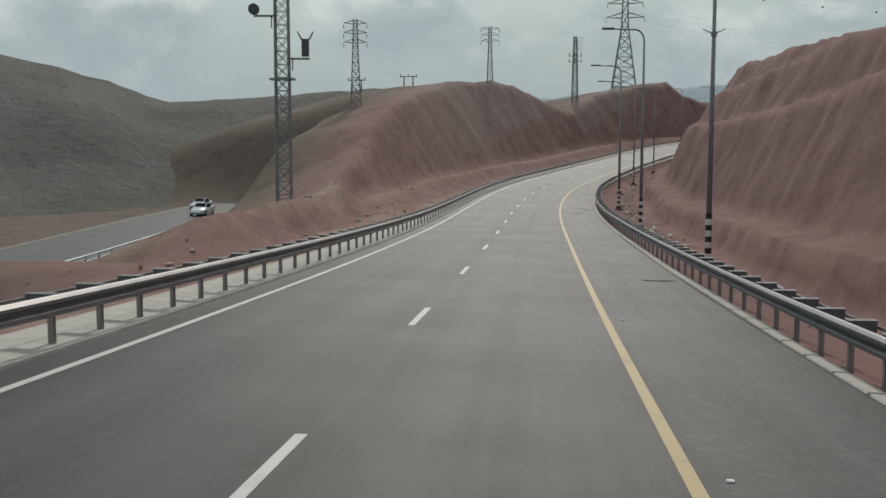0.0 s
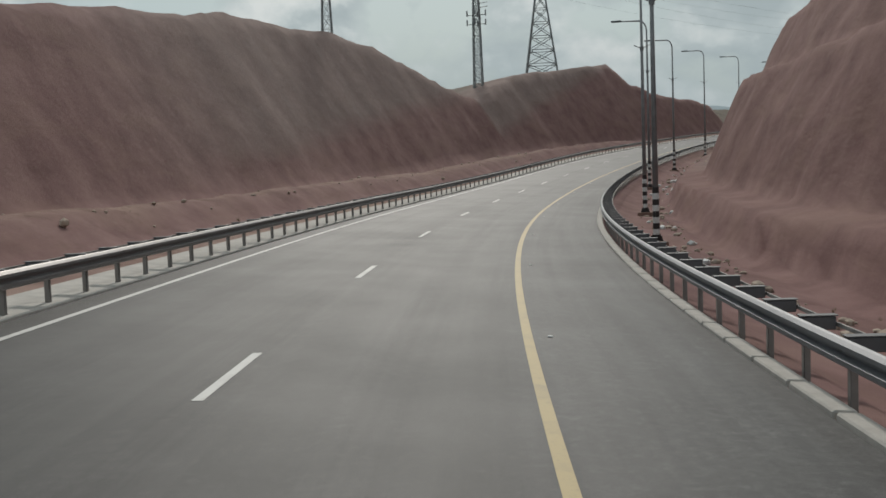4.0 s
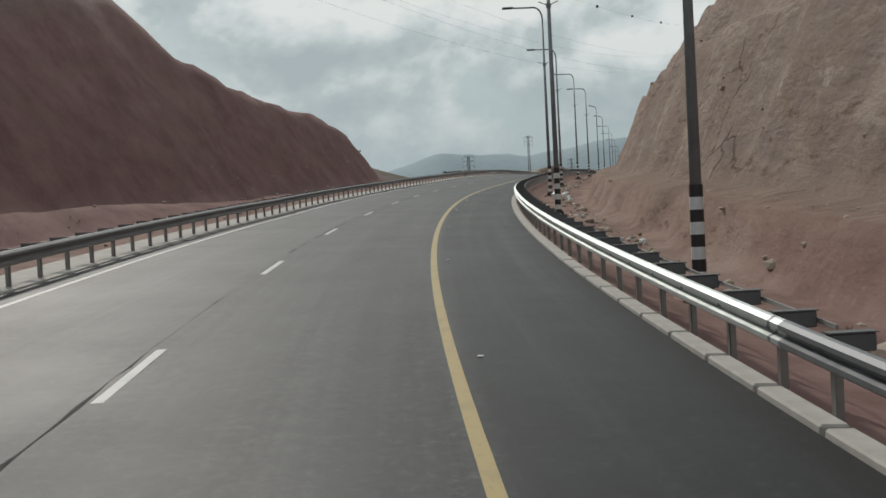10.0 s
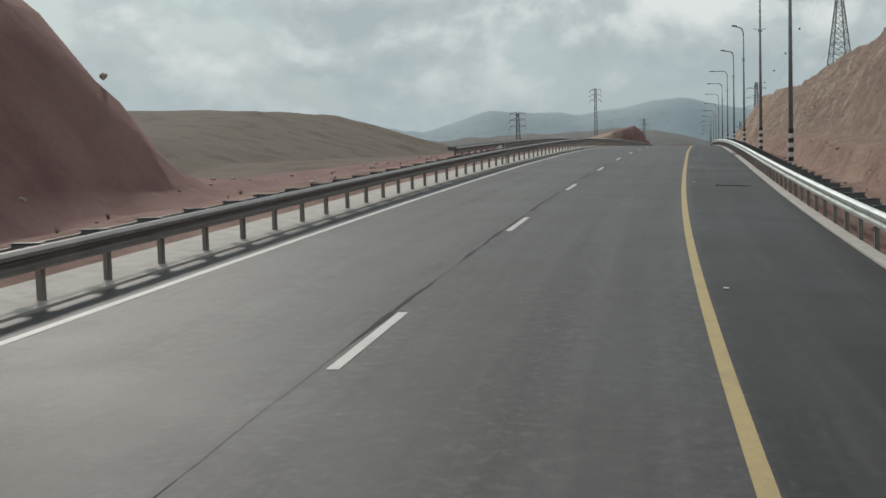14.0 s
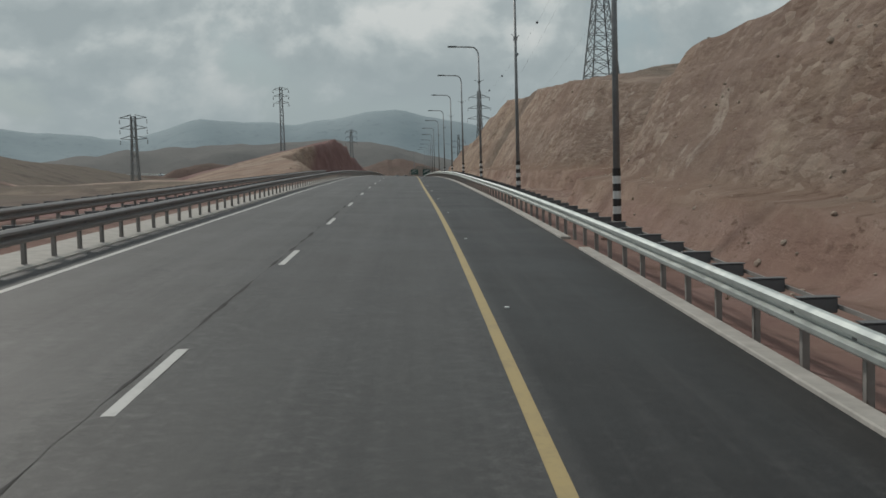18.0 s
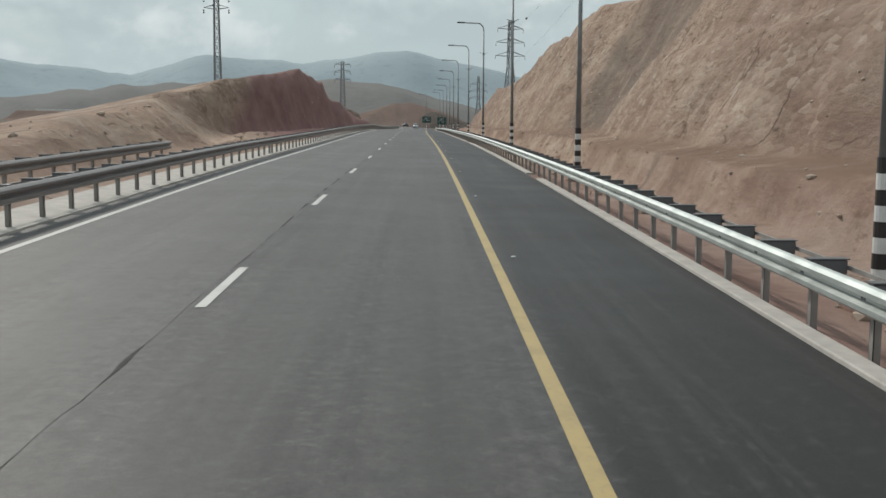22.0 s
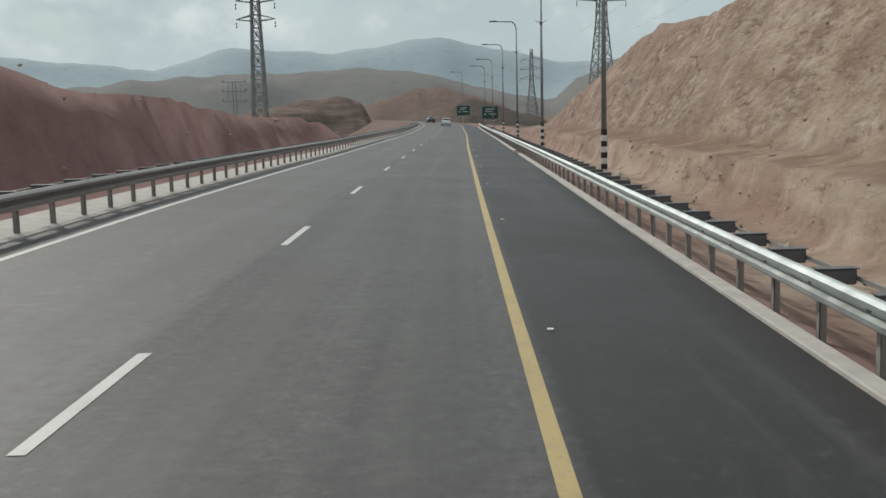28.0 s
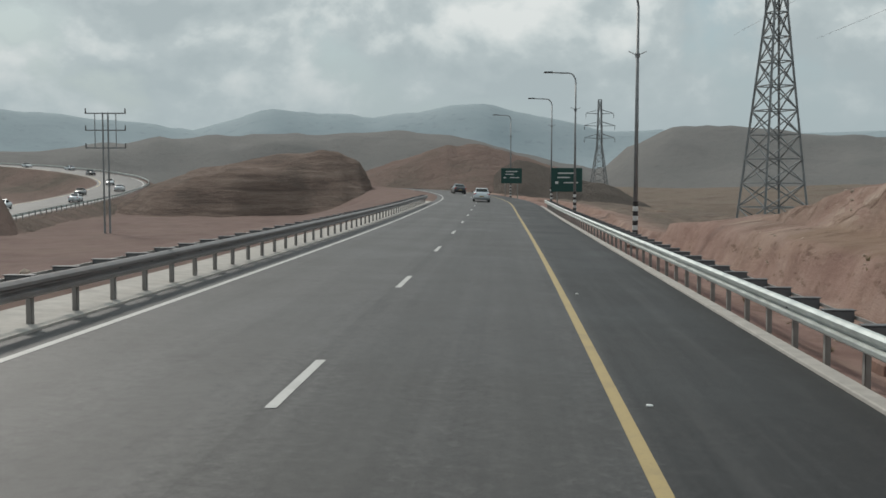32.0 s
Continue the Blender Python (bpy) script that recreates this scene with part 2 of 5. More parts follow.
def make_soil():
    m = Mat("cut_soil", 0.95, spec=0.12)
    big = m.noise(0.05, 6, 0.62)
    mid = m.noise(0.40, 8, 0.66)
    fine = m.noise(3.5, 8, 0.74)
    streak = m.noise(0.75, 7, 0.68, src=m.along(1.0, 0.10))
    layer = m.noise(0.5, 5, 0.6, src=m.along(0.3, 0.9), dist=0.6)
    red = m.ramp(mid, (0.36, (0.160, 0.090, 0.085)), (0.5, (0.198, 0.114, 0.107)), (0.66, (0.235, 0.143, 0.132)))
    red = m.mix(m.ramp(layer, (0.50, 0.0), (0.62, 0.35)), red, (0.225, 0.140, 0.116))
    tan = m.ramp(mid, (0.38, (0.212, 0.150, 0.114)), (0.5, (0.300, 0.222, 0.170)), (0.62, (0.39, 0.31, 0.25)))
    tan = m.mix(m.ramp(layer, (0.45, 0.0), (0.62, 0.5)), tan, (0.34, 0.255, 0.19))
    beds = m.noise(1.0, 5, 0.6, src=m.along(0.09, 0.34), dist=0.7)
    tan = m.mix(m.ramp(beds, (0.40, 0.55), (0.49, 0.0)), tan, (0.255, 0.168, 0.128))
    tan = m.mix(m.ramp(beds, (0.54, 0.0), (0.66, 0.5)), tan, (0.42, 0.35, 0.285))
    tan = m.mix(m.ramp(big, (0.47, 0.0), (0.62, 0.6)), tan, (0.25, 0.165, 0.125))
    c = m.mix(m.attr("tan"), red, tan)
    c = m.mix(m.math("MULTIPLY", m.ramp(streak, (0.52, 0.0), (0.72, 0.2)), m.math("MULTIPLY", m.attr("face"), m.ramp(m.attr("tan"), (0.3, 1.0), (0.8, 0.25)))), c, (0.165, 0.098, 0.085))
    # streaked, specked grey: rock on the right cut, painted windscreen glare on the left
    rock_glare = m.ramp(m.math("ADD", m.math("MULTIPLY", m.noise(1.0, 4, 0.6, src=m.along(0.42, 0.02)), 0.45), m.math("MULTIPLY", m.noise(0.55, 8, 0.72), 0.55)), (0.36, (0.188, 0.158, 0.140)), (0.5, (0.230, 0.194, 0.174)), (0.64, (0.285, 0.246, 0.222)))
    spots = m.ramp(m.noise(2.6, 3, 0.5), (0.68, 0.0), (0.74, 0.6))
    rock_glare = m.mix(spots, rock_glare, (0.42, 0.38, 0.35))
    c = m.mix(m.attr("rock_glare"), c, rock_glare)
    scrub = m.ramp(m.noise(0.25, 7, 0.7), (0.38, (0.100, 0.082, 0.069)), (0.5, (0.140, 0.115, 0.095)), (0.62, (0.128, 0.114, 0.088)))
    c = m.mix(m.attr("scrub"), c, scrub)
    crumbs = m.math("MULTIPLY", m.ramp(fine, (0.56, 0.0), (0.66, 0.35)), m.ramp(m.attr("tan"), (0.0, 0.25), (1.0, 1.0)))
    c = m.mix(crumbs, c, (0.46, 0.37, 0.29))
    gc = m.noise(1.0, 8, 0.7, src=m.along(0.62, 1.9), dist=0.25)
    rubbly = m.ramp(m.noise(0.11, 5, 0.6), (0.44, 0.15), (0.56, 1.0))
    pick = m.math("MULTIPLY", m.math("MULTIPLY", m.attr("tan"), m.attr("face")), rubbly)
    c = m.mix(m.math("MULTIPLY", m.ramp(gc, (0.39, 0.75), (0.47, 0.0)), pick), c, (0.19, 0.125, 0.090))
    c = m.mix(m.math("MULTIPLY", m.ramp(gc, (0.54, 0.0), (0.63, 0.6)), pick), c, (0.47, 0.385, 0.31))
    sandy = m.ramp(m.attr("tan"), (0.0, 0.08), (0.45, 1.0))
    c = m.mix(m.math("MULTIPLY", m.math("MULTIPLY", m.attr("ledge"), m.ramp(mid, (0.35, 0.65), (0.6, 1.0))), sandy), c, (0.19, 0.125, 0.092))
    blot = m.noise(0.16, 7, 0.7)
    c = m.mix(m.math("MULTIPLY", m.ramp(blot, (0.50, 0.0), (0.60, 0.5)), m.math("MULTIPLY", m.attr("face"), sandy)), c, (0.225, 0.162, 0.128))
    c = m.mix(m.math("MULTIPLY", m.ramp(blot, (0.40, 0.45), (0.48, 0.0)), m.attr("tan")), c, (0.42, 0.32, 0.245))
    pits = m.math("MULTIPLY", m.ramp(m.noise(1.0, 7, 0.74, src=m.along(0.8, 2.2)), (0.38, 0.8), (0.45, 0.0)), m.math("MULTIPLY", m.ramp(m.attr("tan"), (0.0, 0.3), (0.5, 1.0)), rubbly))
    c = m.mix(pits, c, (0.12, 0.075, 0.055))
    # tool marks down the face, washed pale patches, dark cracks
    marks = m.noise(1.0, 5, 0.62, src=m.along(0.22, 0.62), dist=0.5)
    on_face = m.math("MULTIPLY", m.attr("face"), sandy)
    c = m.mix(m.math("MULTIPLY", m.ramp(marks, (0.34, 0.4), (0.46, 0.0)), on_face), c, (0.20, 0.138, 0.104))
    c = m.mix(m.math("MULTIPLY", m.ramp(marks, (0.56, 0.0), (0.70, 0.4)), on_face), c, (0.44, 0.36, 0.285))
    chip = m.n.new("ShaderNodeTexVoronoi")
    chip.inputs["Scale"].default_value, chip.inputs["Randomness"].default_value = 2.3, 1.0
    m.l.new(m.along(0.6, 1.5), chip.inputs["Vector"])
    shard = m.math("MULTIPLY", on_face, m.ramp(m.noise(0.085, 5, 0.65), (0.46, 0.15), (0.56, 1.0)))
    tone = m.n.new("ShaderNodeSeparateColor")
    m.l.new(chip.outputs["Color"], tone.inputs[0])
    c = m.mix(m.math("MULTIPLY", m.ramp(tone.outputs[0], (0.55, 0.0), (0.95, 0.45)), shard), c, (0.42, 0.35, 0.285))
    c = m.mix(m.math("MULTIPLY", m.ramp(tone.outputs[1], (0.60, 0.0), (0.95, 0.5)), shard), c, (0.185, 0.125, 0.095))
    chalk = m.math("MULTIPLY", m.ramp(m.noise(0.3, 6, 0.7, dist=0.6), (0.60, 0.0), (0.68, 0.45)), on_face)
    c = m.mix(chalk, c, (0.50, 0.44, 0.375))
    cell = m.n.new("ShaderNodeTexVoronoi")
    cell.feature = "DISTANCE_TO_EDGE"
    cell.inputs["Scale"].default_value = 0.17
    warp = m.n.new("ShaderNodeVectorMath")
    warp.operation = "ADD"
    m.l.new(m.pos, warp.inputs[0])
    bend = m.n.new("ShaderNodeTexNoise")
    bend.inputs["Scale"].default_value, bend.inputs["Detail"].default_value = 0.5, 6.0
    m.l.new(m.pos, bend.inputs["Vector"])
    grown = m.n.new("ShaderNodeVectorMath")
    grown.operation = "SCALE"
    grown.inputs["Scale"].default_value = 3.0
    m.l.new(bend.outputs["Color"], grown.inputs[0])
    m.l.new(grown.outputs[0], warp.inputs[1])
    m.l.new(warp.outputs[0], cell.inputs["Vector"])
    crack = m.math("MULTIPLY", m.ramp(cell.outputs[0], (0.0, 1.0), (0.022, 0.0)), m.ramp(m.noise(0.13, 4, 0.6), (0.50, 0.0), (0.60, 0.8)))
    crack = m.math("MULTIPLY", crack, on_face)
    c = m.mix(crack, c, (0.11, 0.072, 0.055))
    m.color(c)
    soft = m.ramp(m.attr("tan"), (0.0, 0.25), (0.5, 1.0))
    h = m.math("MULTIPLY", m.math("ADD", m.math("MULTIPLY", fine, 0.35), m.math("MULTIPLY", m.noise(1.0, 6, 0.6, src=m.along(0.3, 0.8)), 1.3)), soft)
    h = m.math("ADD", h, m.math("MULTIPLY", m.math("MULTIPLY", streak, m.math("MULTIPLY", m.attr("face"), m.math("SUBTRACT", 1.0, sandy))), 0.12))
    h = m.math("ADD", h, m.math("MULTIPLY", m.math("MULTIPLY", gc, pick), 1.2))
    h = m.math("ADD", h, m.math("MULTIPLY", m.math("MULTIPLY", marks, on_face), 0.45))
    h = m.math("SUBTRACT", h, m.math("MULTIPLY", crack, 0.6))
    h = m.math("ADD", h, m.math("MULTIPLY", m.math("MULTIPLY", m.math("SUBTRACT", tone.outputs[2], chip.outputs["Distance"]), shard), 0.4))
    m.bump(h, 0.7, 0.3)
    return m.m


def make_metal(name, lo, hi, rough=0.5, metal=0.35, rust=(0.20, 0.15, 0.11)):
    m = Mat(name, rough, metal=metal)
    n = m.noise(2.5, 6, 0.6)
    d = m.noise(0.8, 5, 0.7, stretch=(1, 1, 0.2))
    f = m.noise(30.0, 4, 0.7)
    c = m.ramp(n, (0.3, lo), (0.7, hi))
    c = m.mix(m.ramp(d, (0.55, 0.0), (0.8, 0.55)), c, rust)
    c = m.mix(m.ramp(f, (0.6, 0.0), (0.75, 0.3)), c, rust)
    m.color(c)
    m.rough(m.ramp(n, (0.3, rough - 0.08), (0.7, rough + 0.12)))
    m.bump(n, 0.05, 0.01)
    return m.m


def make_paint(name, col, worn):
    m = Mat(name, 0.6)
    n = m.noise(14.0, 6, 0.75)
    w = m.noise(1.2, 6, 0.7)
    c = m.mix(m.ramp(n, (0.55, 0.0), (0.72, 0.55)), col, worn)
    c = m.mix(m.ramp(w, (0.5, 0.0), (0.75, 0.45)), c, worn)
    m.color(c)
    m.bump(n, 0.2, 0.004)
    return m.m


def make_hill(name, a, b, c3, scale):
    m = Mat(name, 0.95, spec=0.1)
    n = m.noise(scale, 8, 0.68)
    f = m.noise(scale * 9, 6, 0.7)
    c = m.ramp(n, (0.3, a), (0.5, b), (0.72, c3))
    c = m.mix(m.ramp(f, (0.55, 0.0), (0.7, 0.4)), c, tuple(v * 0.6 for v in b))
    m.color(c)
    m.bump(m.math("ADD", n, f), 0.8, 2.0)
    return m.m


def make_knoll():
    """Brown earth with crumbling beds and pale scree."""
    m = Mat("layered_knoll_soil", 0.95, spec=0.1)
    beds = m.noise(1.0, 6, 0.68, stretch=(0.07, 0.07, 0.75), dist=0.4)
    lumps = m.noise(0.16, 8, 0.75)
    c = m.ramp(beds, (0.36, (0.105, 0.076, 0.064)), (0.48, (0.150, 0.108, 0.090)), (0.62, (0.200, 0.150, 0.125)))
    c = m.mix(m.ramp(lumps, (0.38, 0.5), (0.48, 0.0)), c, (0.095, 0.076, 0.065))
    c = m.mix(m.ramp(lumps, (0.56, 0.0), (0.68, 0.6)), c, (0.190, 0.140, 0.116))
    m.color(c)
    m.bump(m.math("ADD", m.math("MULTIPLY", beds, 1.5), lumps), 0.7, 1.0)
    return m.m


ASPHALT = make_asphalt()
SOIL = make_soil()
DARKSTEEL = make_metal("dull_rail", (0.115, 0.12, 0.13), (0.19, 0.195, 0.205), 0.5, 0.4, (0.10, 0.08, 0.075))
STEEL = make_metal("galvanised_rail", (0.40, 0.43, 0.42), (0.52, 0.555, 0.54), 0.44, 0.75, (0.30, 0.28, 0.26))
OLDSTEEL = make_metal("weathered_rail", (0.20, 0.185, 0.182), (0.30, 0.278, 0.27), 0.46, 0.45, (0.19, 0.135, 0.115))
BLOCK = make_metal("spacer_steel", (0.10, 0.10, 0.105), (0.17, 0.17, 0.175), 0.6, 0.3)
POST = make_metal("galvanised_post", (0.20, 0.19, 0.18), (0.32, 0.30, 0.285), 0.6, 0.2, (0.17, 0.11, 0.085))
POLE = make_metal("pole_steel", (0.17, 0.175, 0.18), (0.26, 0.265, 0.27), 0.5, 0.3)
LATTICE = make_metal("lattice_steel", (0.17, 0.18, 0.185), (0.28, 0.29, 0.295), 0.6, 0.2)
YELLOW = make_paint("yellow_paint", (0.40, 0.300, 0.135), (0.17, 0.145, 0.105))
WHITE = make_paint("white_paint", (0.50, 0.49, 0.47), (0.22, 0.215, 0.205))
CONCRETE = plain("kerb_concrete", (0.40, 0.375, 0.345), 0.85, vary=0.16, scale=2.5, bump=0.3)
BLACKBAND = plain("black_band_paint", (0.03, 0.026, 0.026), 0.5)
WHITEBAND = plain("white_band_paint", (0.62, 0.62, 0.61), 0.5, vary=0.12)
FOOTING = plain("footing_concrete", (0.20, 0.125, 0.10), 0.9, vary=0.3, scale=4.0, bump=0.4)
LAMP_HEAD = plain("lamp_head_paint", (0.07, 0.075, 0.08), 0.5)
HILL_NEAR = make_hill("near_hill_scrub", (0.130, 0.102, 0.084), (0.190, 0.150, 0.122), (0.170, 0.150, 0.118), 0.03)
# scrub colour paled towards grey, with the haze of distance painted in
HILL_MID = make_hill("mid_hill_hazed_scrub", (0.148, 0.145, 0.142), (0.180, 0.174, 0.168), (0.155, 0.155, 0.150), 0.012)
HILL_KNOLL = make_knoll()
HILL_DARK = make_hill("dark_scrub_slope", (0.075, 0.066, 0.058), (0.112, 0.094, 0.082), (0.13, 0.104, 0.09), 0.05)
# aerial haze over the far range is put into its base colour
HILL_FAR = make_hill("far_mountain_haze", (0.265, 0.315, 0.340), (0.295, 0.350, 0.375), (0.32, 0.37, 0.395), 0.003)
HILL_RED = make_hill("red_hill_soil", (0.145, 0.098, 0.083), (0.178, 0.126, 0.108), (0.085, 0.080, 0.064), 0.022)
# grey scrub, its colour brightened by half to hold windscreen glare
HILL_GREY = make_hill("grey_hillside_scrub_glare", (0.120, 0.118, 0.106), (0.170, 0.164, 0.150), (0.22, 0.212, 0.197), 0.05)
INSULATOR = plain("insulator_glaze", (0.10, 0.09, 0.085), 0.3)
STONES = plain("loose_stone", (0.36, 0.29, 0.235), 0.95, vary=0.35, scale=2.0, bump=0.5)
SIGNGREEN = plain("sign_green", (0.013, 0.062, 0.054), 0.5, vary=0.12)
STUDMAT = plain("stud_white", (0.7, 0.7, 0.68), 0.4, vary=0.1)
TYRE = plain("tyre_rubber", (0.02, 0.02, 0.02), 0.8)
TAIL = plain("tail_light_red", (0.35, 0.03, 0.03), 0.25, vary=0.1)


def make_gloss(name, col, rough, metal, coat):
    m = Mat(name, rough, metal)
    n = m.noise(1.5, 4, 0.5)
    m.color(m.ramp(n, (0.3, tuple(c * 0.9 for c in col)), (0.7, col)))
    m.b.inputs["Coat Weight"].default_value = coat
    return m.m


CARPAINT = make_gloss("silver_car_paint", (0.62, 0.65, 0.68), 0.35, 0.35, 0.8)
DARKPAINT = make_gloss("dark_car_paint", (0.035, 0.035, 0.04), 0.35, 0.2, 0.8)
CARGLASS = make_gloss("dark_car_glass", (0.03, 0.04, 0.045), 0.08, 0.0, 0.0)

TAR = plain("road_tar", (0.060, 0.057, 0.056), 0.95, vary=0.3, scale=4.0)
TAR.node_tree.nodes["Principled BSDF"].inputs["Specular IOR Level"].default_value = 0.18
JOINT = plain("joint_filler_grey", (0.17, 0.165, 0.155), 0.85, vary=0.3, scale=6.0)


# ---- the road's line: heading (degrees left of +y), grade and cross fall, every few metres ----
ROAD_S0, ROAD_DS = -60.0, 15.0
HEADING = [0.54, 0.44, 0.33, 0.21, 0.07, -0.1, -0.27, -0.2, -0.05, -0.51, -1.61, -2.99, -5.11, -8.01, -10.93, -13.23, -15.57, -18.04, -20.13, -22.25, -24.84, -27.03, -28.75, -30.68, -32.59, -34.16, -35.14, -35.41, -35.45, -35.69, -35.89, -35.62, -35.33, -35.25, -35.42, -35.66, -35.71, -35.72, -35.63, -35.45, -35.34, -35.35, -35.39, -35.4, -35.45, -35.62, -35.89, -35.85, -35.84, -35.99, -36.19, -36.21, -36.07, -35.83, -35.64, -35.52, -35.53, -35.64, -33.89, -31.19, -28.49, -25.78, -23.09, -20.4, -17.73, -15.05, -12.38, -9.72, -7.05, -4.39, -1.72]
GRADE = [-0.0978, -0.09, -0.0822, -0.074, -0.0651, -0.0553, -0.047, -0.0406, -0.0333, -0.024, -0.013, -0.0039, 0.0022, 0.0086, 0.0188, 0.0298, 0.0399, 0.0486, 0.0533, 0.054, 0.0534, 0.0512, 0.047, 0.0446, 0.046, 0.0474, 0.0469, 0.0446, 0.0399, 0.033, 0.0271, 0.0238, 0.0218, 0.0189, 0.017, 0.0149, 0.0105, 0.0063, 0.0041, 0.0039, 0.0028, 0.0004, -0.0015, -0.0019, -0.0018, -0.0028, -0.005, -0.0073, -0.0075, -0.0068, -0.0078, -0.0091, -0.0086, -0.0069, -0.0044, -0.002, 0.0001, 0.0019, 0.0031, 0.0039, 0.0043, 0.0046, 0.0046, 0.0047, 0.0048, 0.0049, 0.0051, 0.0052, 0.0054, 0.0057, 0.0059]
BANK_DS = 40.0
BANK = [-0.0315, -0.0286, -0.0345, -0.0358, -0.0563, -0.0537, -0.0357, -0.0397, -0.0211, -0.0407, -0.0543, -0.0536, -0.0318, -0.0235, -0.0353, -0.0353, -0.0515, -0.0558, -0.0351, -0.0339, -0.043, -0.0488, -0.0457, -0.0432, -0.0409, -0.0391, -0.0379]
LANE_D, LANE_W, EDGE_C = -3.66, -7.41, 2.93     # lateral places of dashes, white line and kerb; the yellow line is 0
FINE = 1.0
_ss = np.arange(ROAD_S0, ROAD_S0 + ROAD_DS * (len(HEADING) - 1), FINE)
_knots = ROAD_S0 + ROAD_DS * np.arange(len(HEADING))
_th = np.radians(np.interp(_ss, _knots, HEADING))
_g = np.interp(_ss, _knots, GRADE)
for _ in range(2):
    _th = np.convolve(np.pad(_th, 8, "edge"), np.ones(17) / 17, "valid")
    _g = np.convolve(np.pad(_g, 8, "edge"), np.ones(17) / 17, "valid")
_bk = np.interp(_ss, ROAD_S0 + BANK_DS * np.arange(len(BANK)), BANK)
_X = np.concatenate([[0], np.cumsum(-(np.sin(_th[1:]) + np.sin(_th[:-1])) / 2 * FINE)])
_Y = np.concatenate([[0], np.cumsum((np.cos(_th[1:]) + np.cos(_th[:-1])) / 2 * FINE)])
_Z = np.concatenate([[0], np.cumsum((_g[1:] + _g[:-1]) / 2 * FINE)])
_X, _Y, _Z = _X + 0.1454, _Y + -59.9998, _Z + 4.6513


def at(s, lat, up=0.0):
    """World places for road stations, lateral offsets (right is positive) and heights over the road's plane."""
    s, lat, up = np.broadcast_arrays(np.asarray(s, float), np.asarray(lat, float), np.asarray(up, float))
    th = np.interp(s, _ss, _th)
    fall = np.interp(s, _ss, _bk) * np.clip(lat, -12, 8)
    return np.stack([np.interp(s, _ss, _X) + lat * np.cos(th), np.interp(s, _ss, _Y) + lat * np.sin(th), np.interp(s, _ss, _Z) + fall + up], -1)


def road_pose(s, lat, up=0.0, turn=0.0, tilt=False):
    """A pose on the road, x to the right and y ahead; upright, or tilted with the road's plane."""
    p = at(s, lat, up)
    th = float(np.interp(s, _ss, _th)) + radians(turn)
    m = Matrix.Translation(p) @ Matrix.Rotation(th, 4, "Z")
    if tilt:
        m = m @ Matrix.Rotation(math.atan(float(np.interp(s, _ss, _g))), 4, "X") @ Matrix.Rotation(-math.atan(float(np.interp(s, _ss, _bk))), 4, "Y")
    return m


def mesh_from(name, verts, faces, mat, smooth=False):
    me = bpy.data.meshes.new(name)
    me.from_pydata([tuple(map(float, v)) for v in verts], [], [tuple(map(int, f)) for f in faces])
    for m in (mat if isinstance(mat, (list, tuple)) else [mat]):
        me.materials.append(m)
    if smooth:
        me.polygons.foreach_set("use_smooth", [True] * len(me.polygons))
    return me


def grid_faces(nu, nv):
    a = np.arange((nu - 1) * nv).reshape(nu - 1, nv)[:, :-1].ravel()
    return np.stack([a, a + 1, a + nv + 1, a + nv], -1)


def link(name, me, parent=None, label="", category="", kind="", group="", m=None):
    ob = new(name, me)
    if m is not None:
        ob.matrix_world = m
    if parent is not None:
        ob.parent = parent
    return tagged(ob, label, category, group, kind)


def sweep(name, stations, section, mat, closed=True, smooth=False):
    """A mesh of a cross section (lateral, up) swept along the road."""
    sec = np.array(section, float)
    n, k = len(stations), len(sec)
    v = at(np.asarray(stations)[:, None], sec[None, :, 0], sec[None, :, 1]).reshape(-1, 3)
    i = np.arange(n - 1)[:, None] * k
    j = np.arange(k if closed else k - 1)[None]
    jn = (j + 1) % k
    f = np.stack([i + j, i + jn, i + k + jn, i + k + j], -1).reshape(-1, 4)
    faces = f.tolist()
    if closed:
        faces += [list(range(k))[::-1], list(range((n - 1) * k, n * k))]
    me = bpy.data.meshes.new(name)
    me.from_pydata(v.tolist(), [], faces)
    me.materials.append(mat)
    if smooth:
        me.polygons.foreach_set("use_smooth", [True] * len(me.polygons))
    return me


def bm_mesh(name, bm, mat, smooth=False):
    me = bpy.data.meshes.new(name)
    bmesh.ops.recalc_face_normals(bm, faces=bm.faces[:])
    bm.to_mesh(me)
    bm.free()
    for m in (mat if isinstance(mat, (list, tuple)) else [mat]):
        me.materials.append(m)
    if smooth:
        me.polygons.foreach_set("use_smooth", [True] * len(me.polygons))
    return me


def add_box(bm, centre, size, m=Matrix(), bevel=0.0):
    r = bmesh.ops.create_cube(bm, size=1.0, matrix=m @ Matrix.Translation(centre) @ Matrix.Diagonal((*size, 1)))
    if bevel:
        edges = {e for v in r["verts"] for e in v.link_edges}
        bmesh.ops.bevel(bm, geom=list(edges), offset=bevel, segments=1, affect="EDGES")


def add_bar(bm, a, b, r1, r2=None, sides=6, caps=True):
    """A round bar from a to b."""
    a, b = Vector(a), Vector(b)
    d = b - a
    q = d.to_track_quat("Z", "Y").to_matrix().to_4x4()
    bmesh.ops.create_cone(bm, cap_ends=caps, segments=sides, radius1=r1, radius2=r1 if r2 is None else r2, depth=d.length, matrix=Matrix.Translation((a + b) / 2) @ q)


def add_angle(bm, a, b, w):
    """A square steel section from a to b."""
    a, b = Vector(a), Vector(b)
    d = b - a
    q = d.to_track_quat("Z", "Y").to_matrix().to_4x4()
    bmesh.ops.create_cube(bm, size=1.0, matrix=Matrix.Translation((a + b) / 2) @ q @ Matrix.Diagonal((w, w, d.length, 1)))


